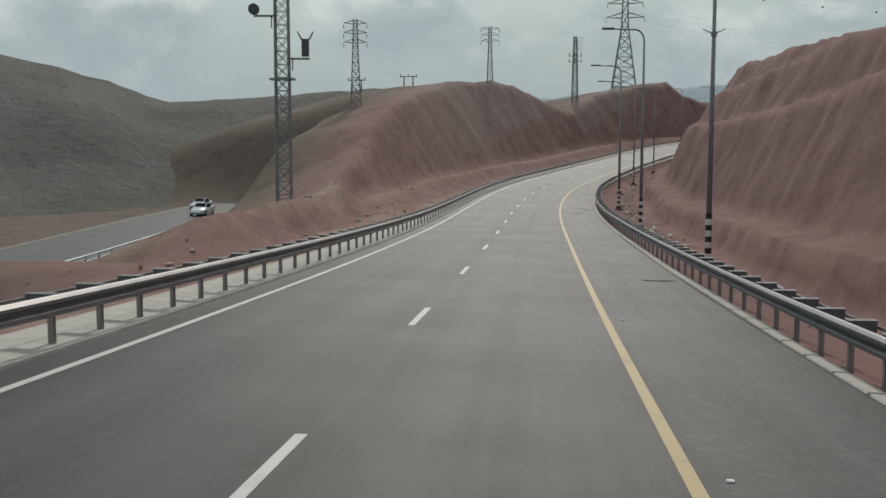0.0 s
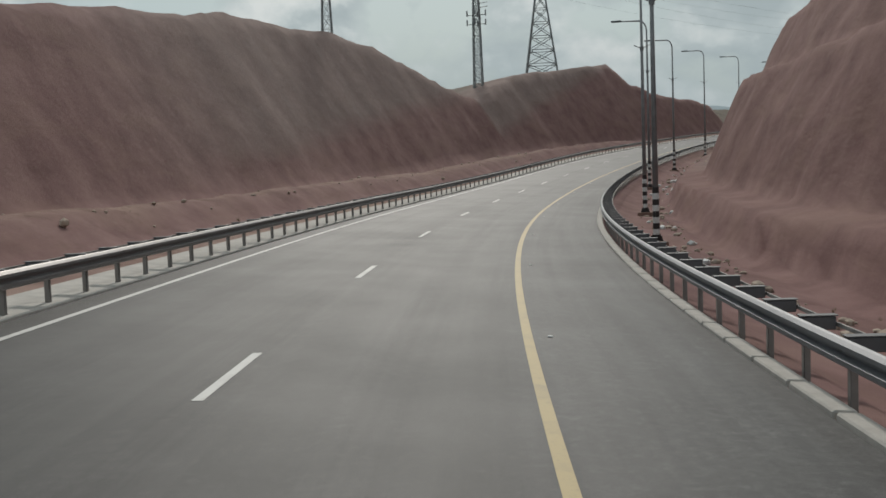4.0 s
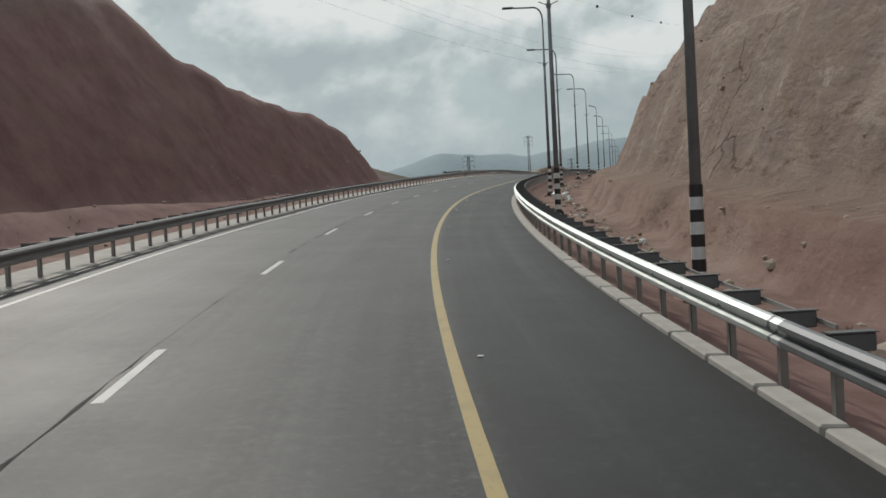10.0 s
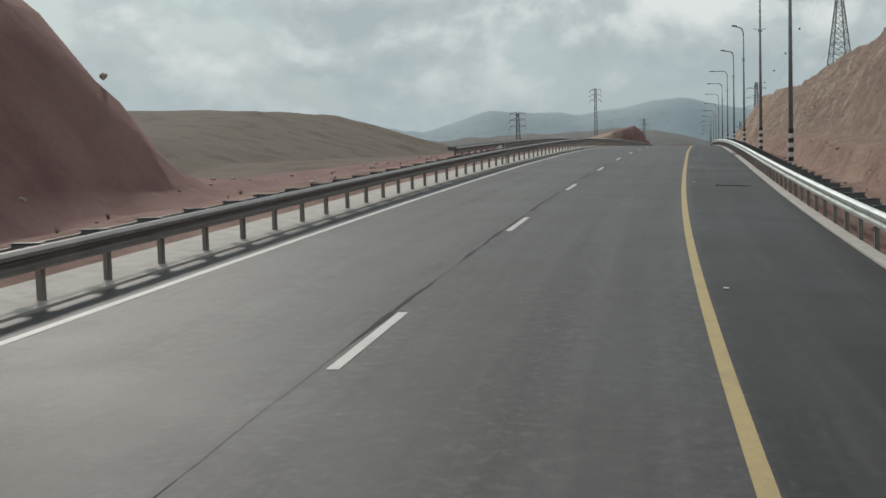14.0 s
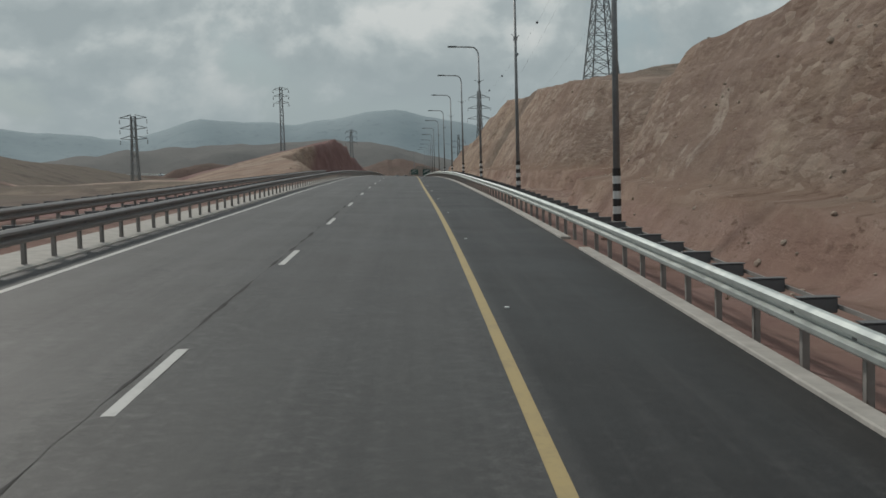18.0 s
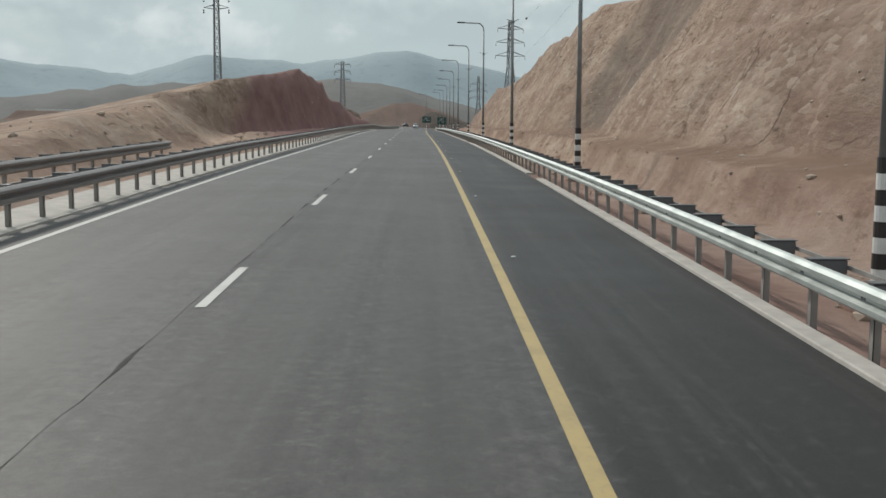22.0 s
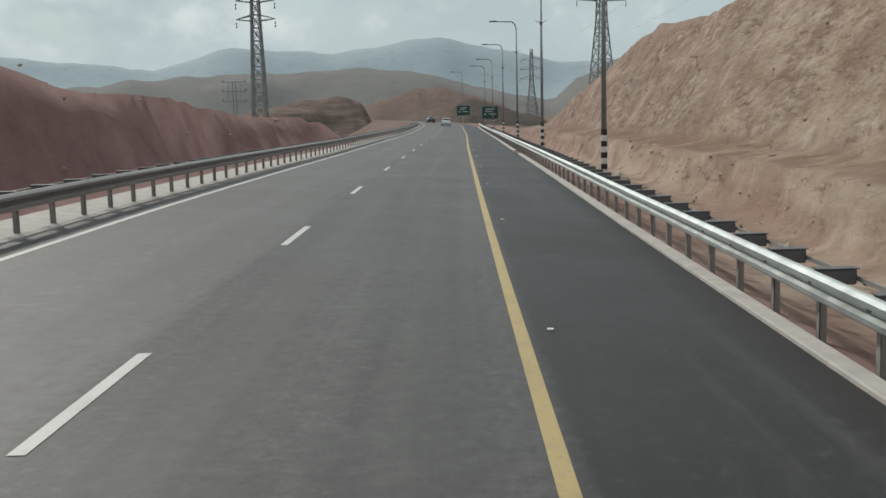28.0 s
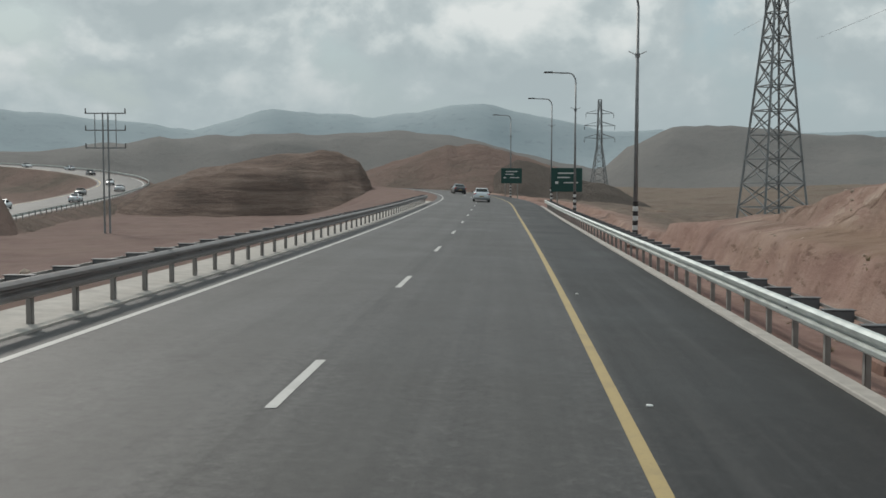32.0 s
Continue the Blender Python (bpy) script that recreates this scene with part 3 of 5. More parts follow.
# ---- value noise over the plan ----
_rng = np.random.RandomState(7)
_LAT = _rng.rand(256, 256)


def vnoise(x, y):
    x, y = np.broadcast_arrays(np.asarray(x, float), np.asarray(y, float))
    xi, yi = np.floor(x).astype(int), np.floor(y).astype(int)
    fx, fy = x - xi, y - yi
    fx, fy = fx * fx * (3 - 2 * fx), fy * fy * (3 - 2 * fy)
    a, b = _LAT[xi % 256, yi % 256], _LAT[(xi + 1) % 256, yi % 256]
    c, d = _LAT[xi % 256, (yi + 1) % 256], _LAT[(xi + 1) % 256, (yi + 1) % 256]
    return (a + (b - a) * fx) * (1 - fy) + (c + (d - c) * fx) * fy - 0.5


def fbm(x, y, octaves=4, gain=0.5):
    out, amp = 0.0, 1.0
    for k in range(octaves):
        out = out + amp * vnoise(x * 2**k + 17.3 * k, y * 2**k - 9.1 * k)
        amp *= gain
    return out


def smooth(a, b, v):
    u = np.clip((np.asarray(v, float) - a) / (b - a), 0, 1)
    return u * u * (3 - 2 * u)


# ---- earthworks: crest heights of the cuts over the road, by station ----
RIGHT_CUT = [(-60, 9), (20, 10), (56, 11.5), (82, 13.7), (107, 15), (130, 15.5), (150, 16), (200, 17), (250, 18), (300, 17), (322, 16), (350, 13), (383, 10), (400, 9.6), (420, 8.2), (437, 7.2), (455, 7.6), (475, 9.1), (505, 11), (530, 12.2), (570, 13.4), (610, 12.4), (650, 9), (674, 8.6), (690, 8.8), (700, 6.6), (713, 4.9), (720, 4.1), (727, 3.5), (735, 2.4), (745, 0.7), (760, -0.3), (1100, -1.5)]
LEFT_CUT = [(-60, -4.4), (25, -4.4), (29, 0.2), (34, 1.6), (56, 1.6), (62, 1.8), (75, 2.4), (91, 3.5), (105, 5.0), (110, 6.2), (116, 7.8), (128, 9.5), (140, 11.2), (165, 14.2), (187, 14.6), (197, 13.8), (204, 12.2), (210, 10.5), (217, 8.6), (222, 8.3), (229, 10.2), (240, 11.8), (257, 12.7), (280, 14.4), (284, 11.0), (292, 8.9), (302, 8.0), (312, 6.8), (319, 5.8), (322, 0.2), (345, -0.8), (470, -0.6), (500, 1.5), (530, 3), (548, 4.2), (570, 6.1), (584, 7.4), (592, 7.3), (600, 6.2), (608, 4.6), (614, 3.9), (630, 3.1), (645, 2.7), (680, 2.4), (695, 0.8), (705, -0.8), (722, -3), (760, -4), (1100, -4.5)]
LEFT_TOE = [(-60, -10), (24, -10), (30, -12), (58, -12.5), (85, -16.5), (110, -17), (230, -17), (312, -13), (326, -13), (400, -14), (480, -12), (520, -13), (546, -17), (553, -16.5), (600, -12), (1100, -12)]
LEFT_RUN = [(-60, 0.62), (335, 0.62), (470, 1.3), (535, 1.2), (547, 0.3), (1100, 0.3)]
LEFT_BACK = [(-60, 0.5), (100, 0.45), (125, 0.22), (150, 0.12), (300, 0.08), (480, 0.12), (540, 0.2), (1100, 0.25)]
LEFT_FAR = [(-60, 0), (340, 0), (352, 0.2), (390, 2.6), (420, 4.6), (450, 6.4), (480, 7.0), (520, 6.2), (560, 4.6), (600, 2.6), (625, 0.3), (1100, 0)]


def curve(table, s):
    t = np.array(table, float)
    return np.interp(s, t[:, 0], t[:, 1])


GULLY = 431.0                   # where the near spur of the right cut ends
KERB, RAIL_R = EDGE_C, 3.20
EDGE_L, RAIL_L = LANE_W - 0.65, -8.22
FACE_A = np.array([(0, 0), (0.6, 0.95), (2.6, 1.2), (5.6, 8.1), (6.9, 8.4), (8.8, 12.2), (10.0, 12.5), (14.0, 19.0), (40, 50)])
FACE_B = np.array([(0, 0), (0.6, 0.95), (2.7, 1.25), (5.2, 6.0), (5.7, 6.2), (9.2, 12.3), (15.0, 21.0), (40, 50)])


def rise(d, s):
    """Height of the right cut's stepped or ledged face, d metres into it."""
    k = smooth(330, 400, s)
    return np.interp(d, FACE_A[:, 0], FACE_A[:, 1]) * (1 - k) + np.interp(d, FACE_B[:, 0], FACE_B[:, 1]) * k


def depth_of(h, s):
    k = smooth(330, 400, s)
    return np.interp(h, FACE_A[:, 1], FACE_A[:, 0]) * (1 - k) + np.interp(h, FACE_B[:, 1], FACE_B[:, 0]) * k


def ground_height(s, lat):
    """Height of the ground over the road's plane, and its soil and glare masks."""
    s, lat = np.broadcast_arrays(np.asarray(s, float), np.asarray(lat, float))
    n1, n2 = fbm(s * 0.05, lat * 0.05 + 3, 4), fbm(s * 0.35, lat * 0.35, 4)
    rill = fbm(s * 0.55, lat * 0.12 + 40, 3)
    # right side
    toe = 8.2 + 1.2 * fbm(s * 0.03, 5.0, 3) + 9.5 * smooth(GULLY, GULLY + 4, s) * (1 - smooth(GULLY + 9, GULLY + 38, s))
    h = curve(RIGHT_CUT, s) + 0.6 * fbm(s * 0.06, 1.0, 3)
    n3 = fbm(s * 0.22, lat * 0.6 + 31, 2)
    d = lat - toe + 0.34 * n3 + 1.1 * np.abs(fbm(s * 0.07, 60.0, 3)) + 0.9 * fbm(s * 0.035, lat * 0.03 + 81, 2)
    d = d - 1.3 * np.exp(-((s - 541) / 7.5) ** 2) * smooth(0.8, 3.0, d)      # an old gully, cut through by the face
    face = rise(np.maximum(d, 0), s)
    inset = depth_of(np.maximum(h, 0), s)
    top = h + 0.10 * np.maximum(d - inset, 0) + (0.6 + 1.4 * smooth(3, 12, d - inset)) * n1 * smooth(2, 9, h)
    top = np.where(h > 0.5, top, h * np.clip(d / 12, 0, 1) - 0.10 * np.maximum(d, 0) + 2.5 * n1 * smooth(0, 20, d))
    chip = 0.22 * fbm(s * 0.42, lat * 0.9 + 11, 2) - 0.4 * np.abs(fbm(s * 0.16, lat * 0.4 + 70, 2))
    right = np.where(d > 0, np.minimum(face, top) + 0.12 * n3 + chip * smooth(1.3, 3.0, face), 0)
    ditch = -0.2 * np.exp(-((lat - toe + 0.9) / 0.7) ** 2) - 0.46 + 0.2 * n2
    right = np.where(lat < toe + 0.2, np.maximum(right, 0) + ditch * smooth(KERB + 0.4, KERB + 1.9, lat), right)
    # left side
    toe_l = curve(LEFT_TOE, s) + 1.0 * fbm(s * 0.04, 9.0, 3)
    hl = curve(LEFT_CUT, s) + 0.5 * fbm(s * 0.09, 21.0, 3)
    calm = np.maximum(smooth(75, 95, s) * (1 - smooth(318, 340, s)), smooth(545, 560, s))
    dl = toe_l - lat + 0.05 * rill + (0.8 - 0.62 * calm) * n2
    run = curve(LEFT_RUN, s)
    face_l = np.maximum(dl, 0) / run
    crest = np.maximum(hl, 0) * run
    back = hl - curve(LEFT_BACK, s) * np.maximum(dl - crest, 0) - 0.0025 * np.maximum(dl - crest - 6, 0) ** 2
    back = np.maximum(back, -4.5) + n1 * smooth(0, 15, dl - crest) * np.clip((back + 4.5) / 3, 0.25, 1.4)
    left = np.where(hl > 0.3, np.minimum(face_l, back), np.minimum(0, hl) * smooth(0, 14, dl) + 0.5 * n1 * smooth(2, 16, dl))
    left = np.where(s < 160, left + (np.minimum(left, -4.5) - left) * smooth(33, 39, -lat) * (1 - smooth(135, 155, s)), left)
    far_h = curve(LEFT_FAR, s)
    df = -38 - 0.04 * np.maximum(s - 440, 0) - lat + 0.5 * n2
    left = np.where((df > 0) & (far_h > 0.3), np.maximum(left, np.minimum(np.minimum(left, 0) + df / 3.2, far_h + 0.04 * df + 0.8 * n1)), left)
    verge = (-0.12 + 0.16 * n2 + 0.45 * np.exp(-((lat - toe_l - 2.2) / 1.3) ** 2)) * smooth(-EDGE_L + 0.9, -EDGE_L + 2.6, -lat)
    bank = (0.6 - 0.25 * smooth(250, 290, s) + 0.4 * fbm(s * 0.05, 33.0, 2)) * smooth(12.6, 13.8, -lat + 0.6 * n2) * smooth(70, 95, s) * (1 - smooth(322, 334, s)) * (1 - smooth(19, 23, -lat))
    left = np.where(dl > 0, np.where(bank > 0.02, np.maximum(left, bank), left), bank) + verge * smooth(-3, 0, -dl) + 0.2 * n2 * smooth(0.5, 3, dl)
    z = np.where(lat > 0, right, left)
    # fall away at the sheet's rim
    z = z - 0.004 * np.maximum(np.abs(lat) - 110, 0) ** 1.6
    tan = (0.5 * smooth(195, 245, s + 25 * n1) + 0.2 * smooth(350, 470, s + 40 * n1) + 0.25 * smooth(492, 530, s + 12 * n1) - 0.1 * smooth(330, 370, s) * (1 - smooth(478, 500, s)) - 0.2 * smooth(640, 690, s + 20 * n1) - 0.3 * smooth(690, 712, s + 8 * n1)) * smooth(0, 8, lat)
    tan = np.maximum(tan, 0.85 * smooth(440, 500, s + 20 * n1) * (1 - smooth(545, 551, s - 2.4 * np.maximum(left, 0) + 3 * n2)) * (lat < 0))
    tan = np.maximum(tan, 0.6 * np.maximum(1 - smooth(8, 26, s), smooth(30, 34, s) * (1 - smooth(60, 80, s)) * smooth(13, 14.5, -lat)) * (lat < 0))
    tan = np.maximum(tan, 0.35 * smooth(0.2, 1.0, np.where(lat < 0, -dl, 0)) * (1 - 0.8 * smooth(535, 550, s)) * (smooth(13.6, 14.6, -lat) + (1 - smooth(11, 12, -lat))))
    tan = np.where((lat < 0) & (df > 0) & (far_h > 0.3), 0.15 * tan, tan)
    glare_base = np.where(s < 219, (s - 122) * 0.085, 4.6 + (s - 230) * 0.185)      # height over which windscreen glare is painted grey on the red left cut
    rock_glare = 0.52 * smooth(-0.6, 1.2, left - np.maximum(glare_base, 0.4) + 0.8 * n1) * (lat < toe_l) * smooth(130, 162, s) * (1 - smooth(312, 320, s))
    # right of the road the same mask is grey rock in the cut
    rock_glare = np.maximum(rock_glare, (lat > 0) * smooth(0.5, 3, d) * 0.62 * smooth(165, 195, s + 20 * n1) * (1 - smooth(255, 310, s + 30 * n1)))
    scrub = np.where(lat > 0, smooth(1.0, 6.0, d - inset), smooth(2, 10, dl - crest) * (s < 480)) * 0.85
    wedge = smooth(0.9, 1.6, right) * smooth(-1.5, 1.5, s - 533 + 1.6 * (right - 1) + 2 * n2) * (1 - smooth(547, 551, s + 3 * n2))
    scrub = np.maximum(scrub, 0.36 * (lat > 0) * smooth(0.5, 3, d) * smooth(330, 380, s) * (1 - smooth(475, 505, s + 10 * n1)))
    scrub = np.maximum(scrub, 0.72 * (lat > 0) * wedge)
    scrub = np.maximum(scrub, 0.5 * (lat < 0) * smooth(694, 712, s))
    scrub = np.maximum(scrub, 0.95 * (df > 0) * (lat < 0) * (far_h > 0.3))
    ledge = (lat > 0) * (h > 3) * smooth(0.5, 0.8, d) * (1 - smooth(2.5, 3.1, d)) * (0.5 + 0.5 * smooth(400, 470, s))
    face_m = np.maximum((lat > 0) * smooth(0.3, 1.5, d) * (1 - 0.8 * ledge) * (1 - smooth(-1, 3, d - inset)), (lat < 0) * smooth(0.3, 1.5, dl) * (1 - smooth(-1, 3, dl - crest)) * (0.35 + 0.65 * smooth(440, 480, s)))
    tan, face_m = tan * (1 - 0.45 * wedge * (lat > 0)), face_m * (1 - 0.8 * wedge * (lat > 0))
    return z, np.clip(tan, 0, 1), np.clip(rock_glare, 0, 1), np.clip(scrub, 0, 1), face_m, ledge


def attribute(me, name, values):
    a = me.attributes.new(name, "FLOAT", "POINT")
    a.data.foreach_set("value", np.asarray(values, np.float32).ravel())


def build_ground():
    right = np.concatenate([np.linspace(KERB - 0.2, 7.0, 9), np.arange(7.3, 20, 0.32), np.arange(20.3, 26, 0.8), np.arange(27, 60, 2.5), np.arange(64, 170, 9)])
    left = np.concatenate([np.linspace(EDGE_L + 0.3, EDGE_L - 3, 8), np.arange(EDGE_L - 3.6, -40, -0.75), np.arange(-42, -70, -2.5), np.arange(-76, -230, -9)])
    for name, lat, step in (("ground_right", right, 0.8), ("ground_left", left[::-1], 1.3)):
        s = np.arange(-58, 985, step)
        S, L = np.meshgrid(s, lat, indexing="ij")
        z, tan, rock_glare, scrub, face_m, ledge = ground_height(S, L)
        v = at(S, L, z - 0.03).reshape(-1, 3)
        me = bpy.data.meshes.new(name)
        me.from_pydata(v.tolist(), [], grid_faces(len(s), len(lat)).tolist())
        me.materials.append(SOIL)
        me.polygons.foreach_set("use_smooth", [True] * len(me.polygons))
        attribute(me, "tan", tan), attribute(me, "rock_glare", rock_glare), attribute(me, "scrub", scrub), attribute(me, "face", face_m), attribute(me, "ledge", ledge), attribute(me, "rs", S), attribute(me, "ru", z)
        side = "pale sandstone" if name == "ground_right" else "dark red"
        link(name, me, None, f"{side} earth verge and road cut beside the asphalt", "ground", "structure")


build_ground()

# ---- road ----
ROAD_END = 900
_st = np.arange(-55, ROAD_END, 2.0)


def build_road():
    lat = np.concatenate([np.linspace(EDGE_L, LANE_W, 3), np.linspace(LANE_W + 0.4, LANE_D - 0.5, 9), LANE_D + np.array([-0.24, -0.18, -0.14, -0.10, -0.06, 0.0, 0.15]), np.linspace(LANE_D + 0.4, -0.3, 9), [0.0, 0.25], np.linspace(0.6, KERB, 6)])
    S, L = np.meshgrid(_st, lat, indexing="ij")
    v = at(S, L, 0.0).reshape(-1, 3)
    me = bpy.data.meshes.new("road")
    me.from_pydata(v.tolist(), [], grid_faces(len(_st), len(lat)).tolist())
    me.materials.append(ASPHALT)
    # windscreen vignette at the start, painted in as darker lanes
    vignette = 1 - smooth(90, 250, S)
    pale = smooth(380, 520, S)
    age = np.where(L < LANE_D - 0.1, 0.66 - 0.58 * vignette + 0.32 * pale, 0.50 - 0.35 * vignette + 0.14 * pale)
    age = np.where(L < 0.15, age, 0.02 + 0.38 * (1 - smooth(90, 210, S)))
    seam = (0.34 - 0.2 * pale) * np.exp(-((L - LANE_D + 0.13) / 0.085) ** 2) * (0.75 + 0.5 * np.clip(fbm(S * 0.08, 2.0, 3) + 0.5, 0, 1))
    seam = np.maximum(seam, (0.28 + 0.2 * (1 - smooth(120, 260, S))) * np.exp(-((L - LANE_D + 0.12) / 0.22) ** 2))
    track = sum(np.exp(-((L - c) / 0.45) ** 2) for c in (LANE_D * 0.5 - 0.85, LANE_D * 0.5 + 0.85, LANE_D - 1.1, LANE_D - 2.8))
    attribute(me, "age", np.clip(age, 0, 1)), attribute(me, "seam", np.clip(seam, 0, 1)), attribute(me, "track", np.clip(track, 0, 1)), attribute(me, "rs", S), attribute(me, "ru", L)
    return link("road", me, None, "worn grey asphalt two lane road with a darker shoulder", "road", "structure")


road = build_road()


def build_seam():
    """The ragged tar seam between the two lanes."""
    s = np.arange(185, 500, 0.4)
    w = 0.006 + 0.06 * fbm(s * 0.9, 4.0, 4) + 0.03 * fbm(s * 0.06, 8.0, 2)
    c = LANE_D - 0.14 + 0.04 * fbm(s * 0.15, 6.0, 3) + 0.03 * fbm(s * 1.4, 14.0, 2)
    v = np.stack([at(s, c - np.maximum(w, 0.002), 0.003), at(s, c + np.maximum(w, 0.002), 0.003)], 1).reshape(-1, 3)
    link("tar_seam", mesh_from("tar_seam", v, grid_faces(len(s), 2), TAR), road, "ragged dark tar seam between the lanes")


build_seam()
strip = lambda a, b, up=0.004: [(a, up), (b, up)]
link("yellow_edge_line", sweep("yellow_edge_line", _st, strip(-0.075, 0.075), YELLOW, closed=False), road, "worn yellow painted edge line")
link("white_edge_line", sweep("white_edge_line", _st, strip(LANE_W - 0.065, LANE_W + 0.065), WHITE, closed=False), road, "white painted edge line")
_bm = bmesh.new()
_v = [_bm.verts.new((x, y, 0)) for x, y in ((-0.06, -1.5), (0.065, -1.48), (0.06, 1.5), (-0.065, 1.47))]
_bm.faces.new(_v)
DASH = bm_mesh("lane_dash", _bm, WHITE)
for k in range(-4, 72):
    s0 = 7.60 + 12.0 * k + float(np.interp(12.0 * k, np.arange(-60, 1000, 40.0), [0.6, 0.7, -0.4, -0.3, -3.0, 2.5, 1.4, 0.1, -0.2, -3.3, -2.9, -4.2, -4.8, -2.9, -0.9, 0.2, -0.8, -3.9, -0.9, 1.5, 3.5, 3.1, 2.8, 2.6, 2.4, 2.3, 2.2]))
    if s0 < ROAD_END - 5:
        link("lane_dash", DASH, road, m=road_pose(s0, LANE_D, 0.005, tilt=True))

# ---- kerb ----
kerb = link("kerb", sweep("kerb", np.arange(-50, 880, 2.0), [(KERB + 0.02, -0.15), (KERB + 0.02, -0.025), (KERB + 0.26, -0.02), (KERB + 0.26, -0.15)], FOOTING), None, "low pale concrete kerb along the shoulder", "kerb", "structure")
_bm = bmesh.new()
add_box(_bm, (0, 0, 0), (0.27, 1.56, 0.2), bevel=0.022)
STONE = bm_mesh("kerb_stone", _bm, CONCRETE)
KERB_GAPS = [(181.5, 187.5), (300, 303), (363, 368), (402, 405), (497, 500.5), (549, 553), (661, 666.5)]
for k in range(147):
    s0 = -6 + 1.66 * k
    if any(a < s0 < b for a, b in KERB_GAPS):
        continue
    j = 0.012 * math.sin(k * 12.9898)
    link("kerb_stone", STONE, kerb, m=road_pose(s0, KERB + 0.14 + j, -0.035 + 0.5 * j, tilt=True))
_a = 237.2
for _g0, _g1 in KERB_GAPS[1:] + [(800, 800)]:
    _k = np.linspace(_a, _g0, max(3, int((_g0 - _a) / 2)))
    link("kerb_run", sweep("kerb_run", _k, [(KERB + 0.0, -0.15), (KERB + 0.015, 0.035), (KERB + 0.03, 0.05), (KERB + 0.27, 0.05), (KERB + 0.285, 0.035), (KERB + 0.3, -0.15)], CONCRETE), kerb)
    _a = _g1
gutter = link("gutter", sweep("gutter", np.arange(-50, 800, 2.0), [(EDGE_L - 0.02, -0.1), (EDGE_L - 0.04, 0.03), (EDGE_L - 1.3, 0.05), (EDGE_L - 1.3, -0.1)], CONCRETE), None, "pale concrete strip under the guard rail posts", "gutter", "structure")

# ---- guard rails ----
W_FACE = [(0.0, 0.0), (0.03, 0.012), (0.083, 0.05), (0.083, 0.10), (0.0, 0.14), (0.0, 0.17), (0.083, 0.21), (0.083, 0.26), (0.03, 0.298), (0.0, 0.31)]


def guard_rail(lat, towards, s0, s1, label, steel, lift=0.46):
    """A W-beam rail; towards is -1 when its face looks to the left."""
    rail = link("guard_rail", None, None, label, "guard rail", m=road_pose(s0, lat))
    inv = rail.matrix_world.inverted()
    sec = [(lat + towards * o, lift + z) for o, z in W_FACE] + [(lat + towards * (o - 0.012), lift + z) for o, z in reversed(W_FACE)]
    s = s0
    while s < s1:
        e = min(s + 12.0, s1)
        ob = link("beam", sweep("beam", np.arange(s, e + 0.31, (e - s + 0.3) / 8), sec, steel, smooth=False), rail)
        ob.matrix_parent_inverse = inv
        s += 12.0
    back = -towards
    ch = lat + back * 0.50
    for s in np.arange(s0, s1 - 24, 24.0):
        ob = link("back_channel", sweep("back_channel", np.arange(s, s + 24.1, 4.0), [(ch, lift + 0.20), (ch, lift + 0.25), (ch + 0.03, lift + 0.25), (ch + 0.03, lift + 0.20)], POST), rail)
        ob.matrix_parent_inverse = inv
    bm = bmesh.new()
    for x0, x1, y0, y1 in ((0.0, 0.01, -0.05, 0.05), (0.0, 0.08, -0.05, -0.04), (0.0, 0.08, 0.04, 0.05)):
        add_box(bm, (back * (0.10 + (x0 + x1) / 2), (y0 + y1) / 2, 0.28), (x1 - x0, y1 - y0, 0.96))
    post = bm_mesh("post", bm, POST)
    bm = bmesh.new()
    add_box(bm, (back * 0.05, 0, lift + 0.15), (0.1, 0.12, 0.2))
    add_box(bm, (back * 0.28, 0, lift + 0.22), (0.42, 0.16, 0.17), bevel=0.012)
    add_box(bm, (back * 0.28, 0, lift + 0.313), (0.46, 0.18, 0.012))
    block = bm_mesh("spacer", bm, BLOCK)
    rest_post, k, s = [], 0, s0 + 0.5
    while s < s1:
        m = road_pose(s, lat)
        if k < 290:
            for nm, me in (("post", post), ("spacer", block)):
                ob = link(nm, me, rail)
                ob.matrix_parent_inverse = inv
                ob.matrix_basis = m
        else:
            rest_post.append(m)
        k += 1
        s += POST_GAP
    if rest_post:
        bm = bmesh.new()
        for m in rest_post:
            for me in (post, block):
                n0 = len(bm.verts)
                bm.from_mesh(me)
                bm.verts.ensure_lookup_table()
                for v in bm.verts[n0:]:
                    v.co = m @ v.co
        ob = link("far_posts", bm_mesh("far_posts", bm, POST), rail, kind="stuff")
        ob.matrix_parent_inverse = inv
    return rail


POST_GAP = 1.66
guard_rail(RAIL_R, -1, -30, 222, "dull dark steel guard rail on posts along the kerb", DARKSTEEL)
for a, b in ((222, 510), (510, 796)):
    guard_rail(RAIL_R, -1, a, b, "pale galvanised steel guard rail on posts along the kerb", STEEL)
for a, b in ((-30, 222), (222, 510), (510, 792)):
    guard_rail(RAIL_L, 1, a, b, "weathered brown steel guard rail on posts along the fast lane", OLDSTEEL)
guard_rail(RAIL_L - 2.6, 1, 343, 500, "second steel guard rail behind the first", OLDSTEEL)

# ---- street lamps ----
LAMP_S = [15.0, 43.5, 72.7, 101.7, 131.4, 151.3, 177.6, 203.3, 231.9, 259.7, 288.7, 318.1, 350.3, 377.5, 410.1, 440.1, 475.3, 505.0, 537.4, 573.8, 606.8, 641.3, 675.9, 711.0, 746.3, 787.5, 819.5, 856.0]
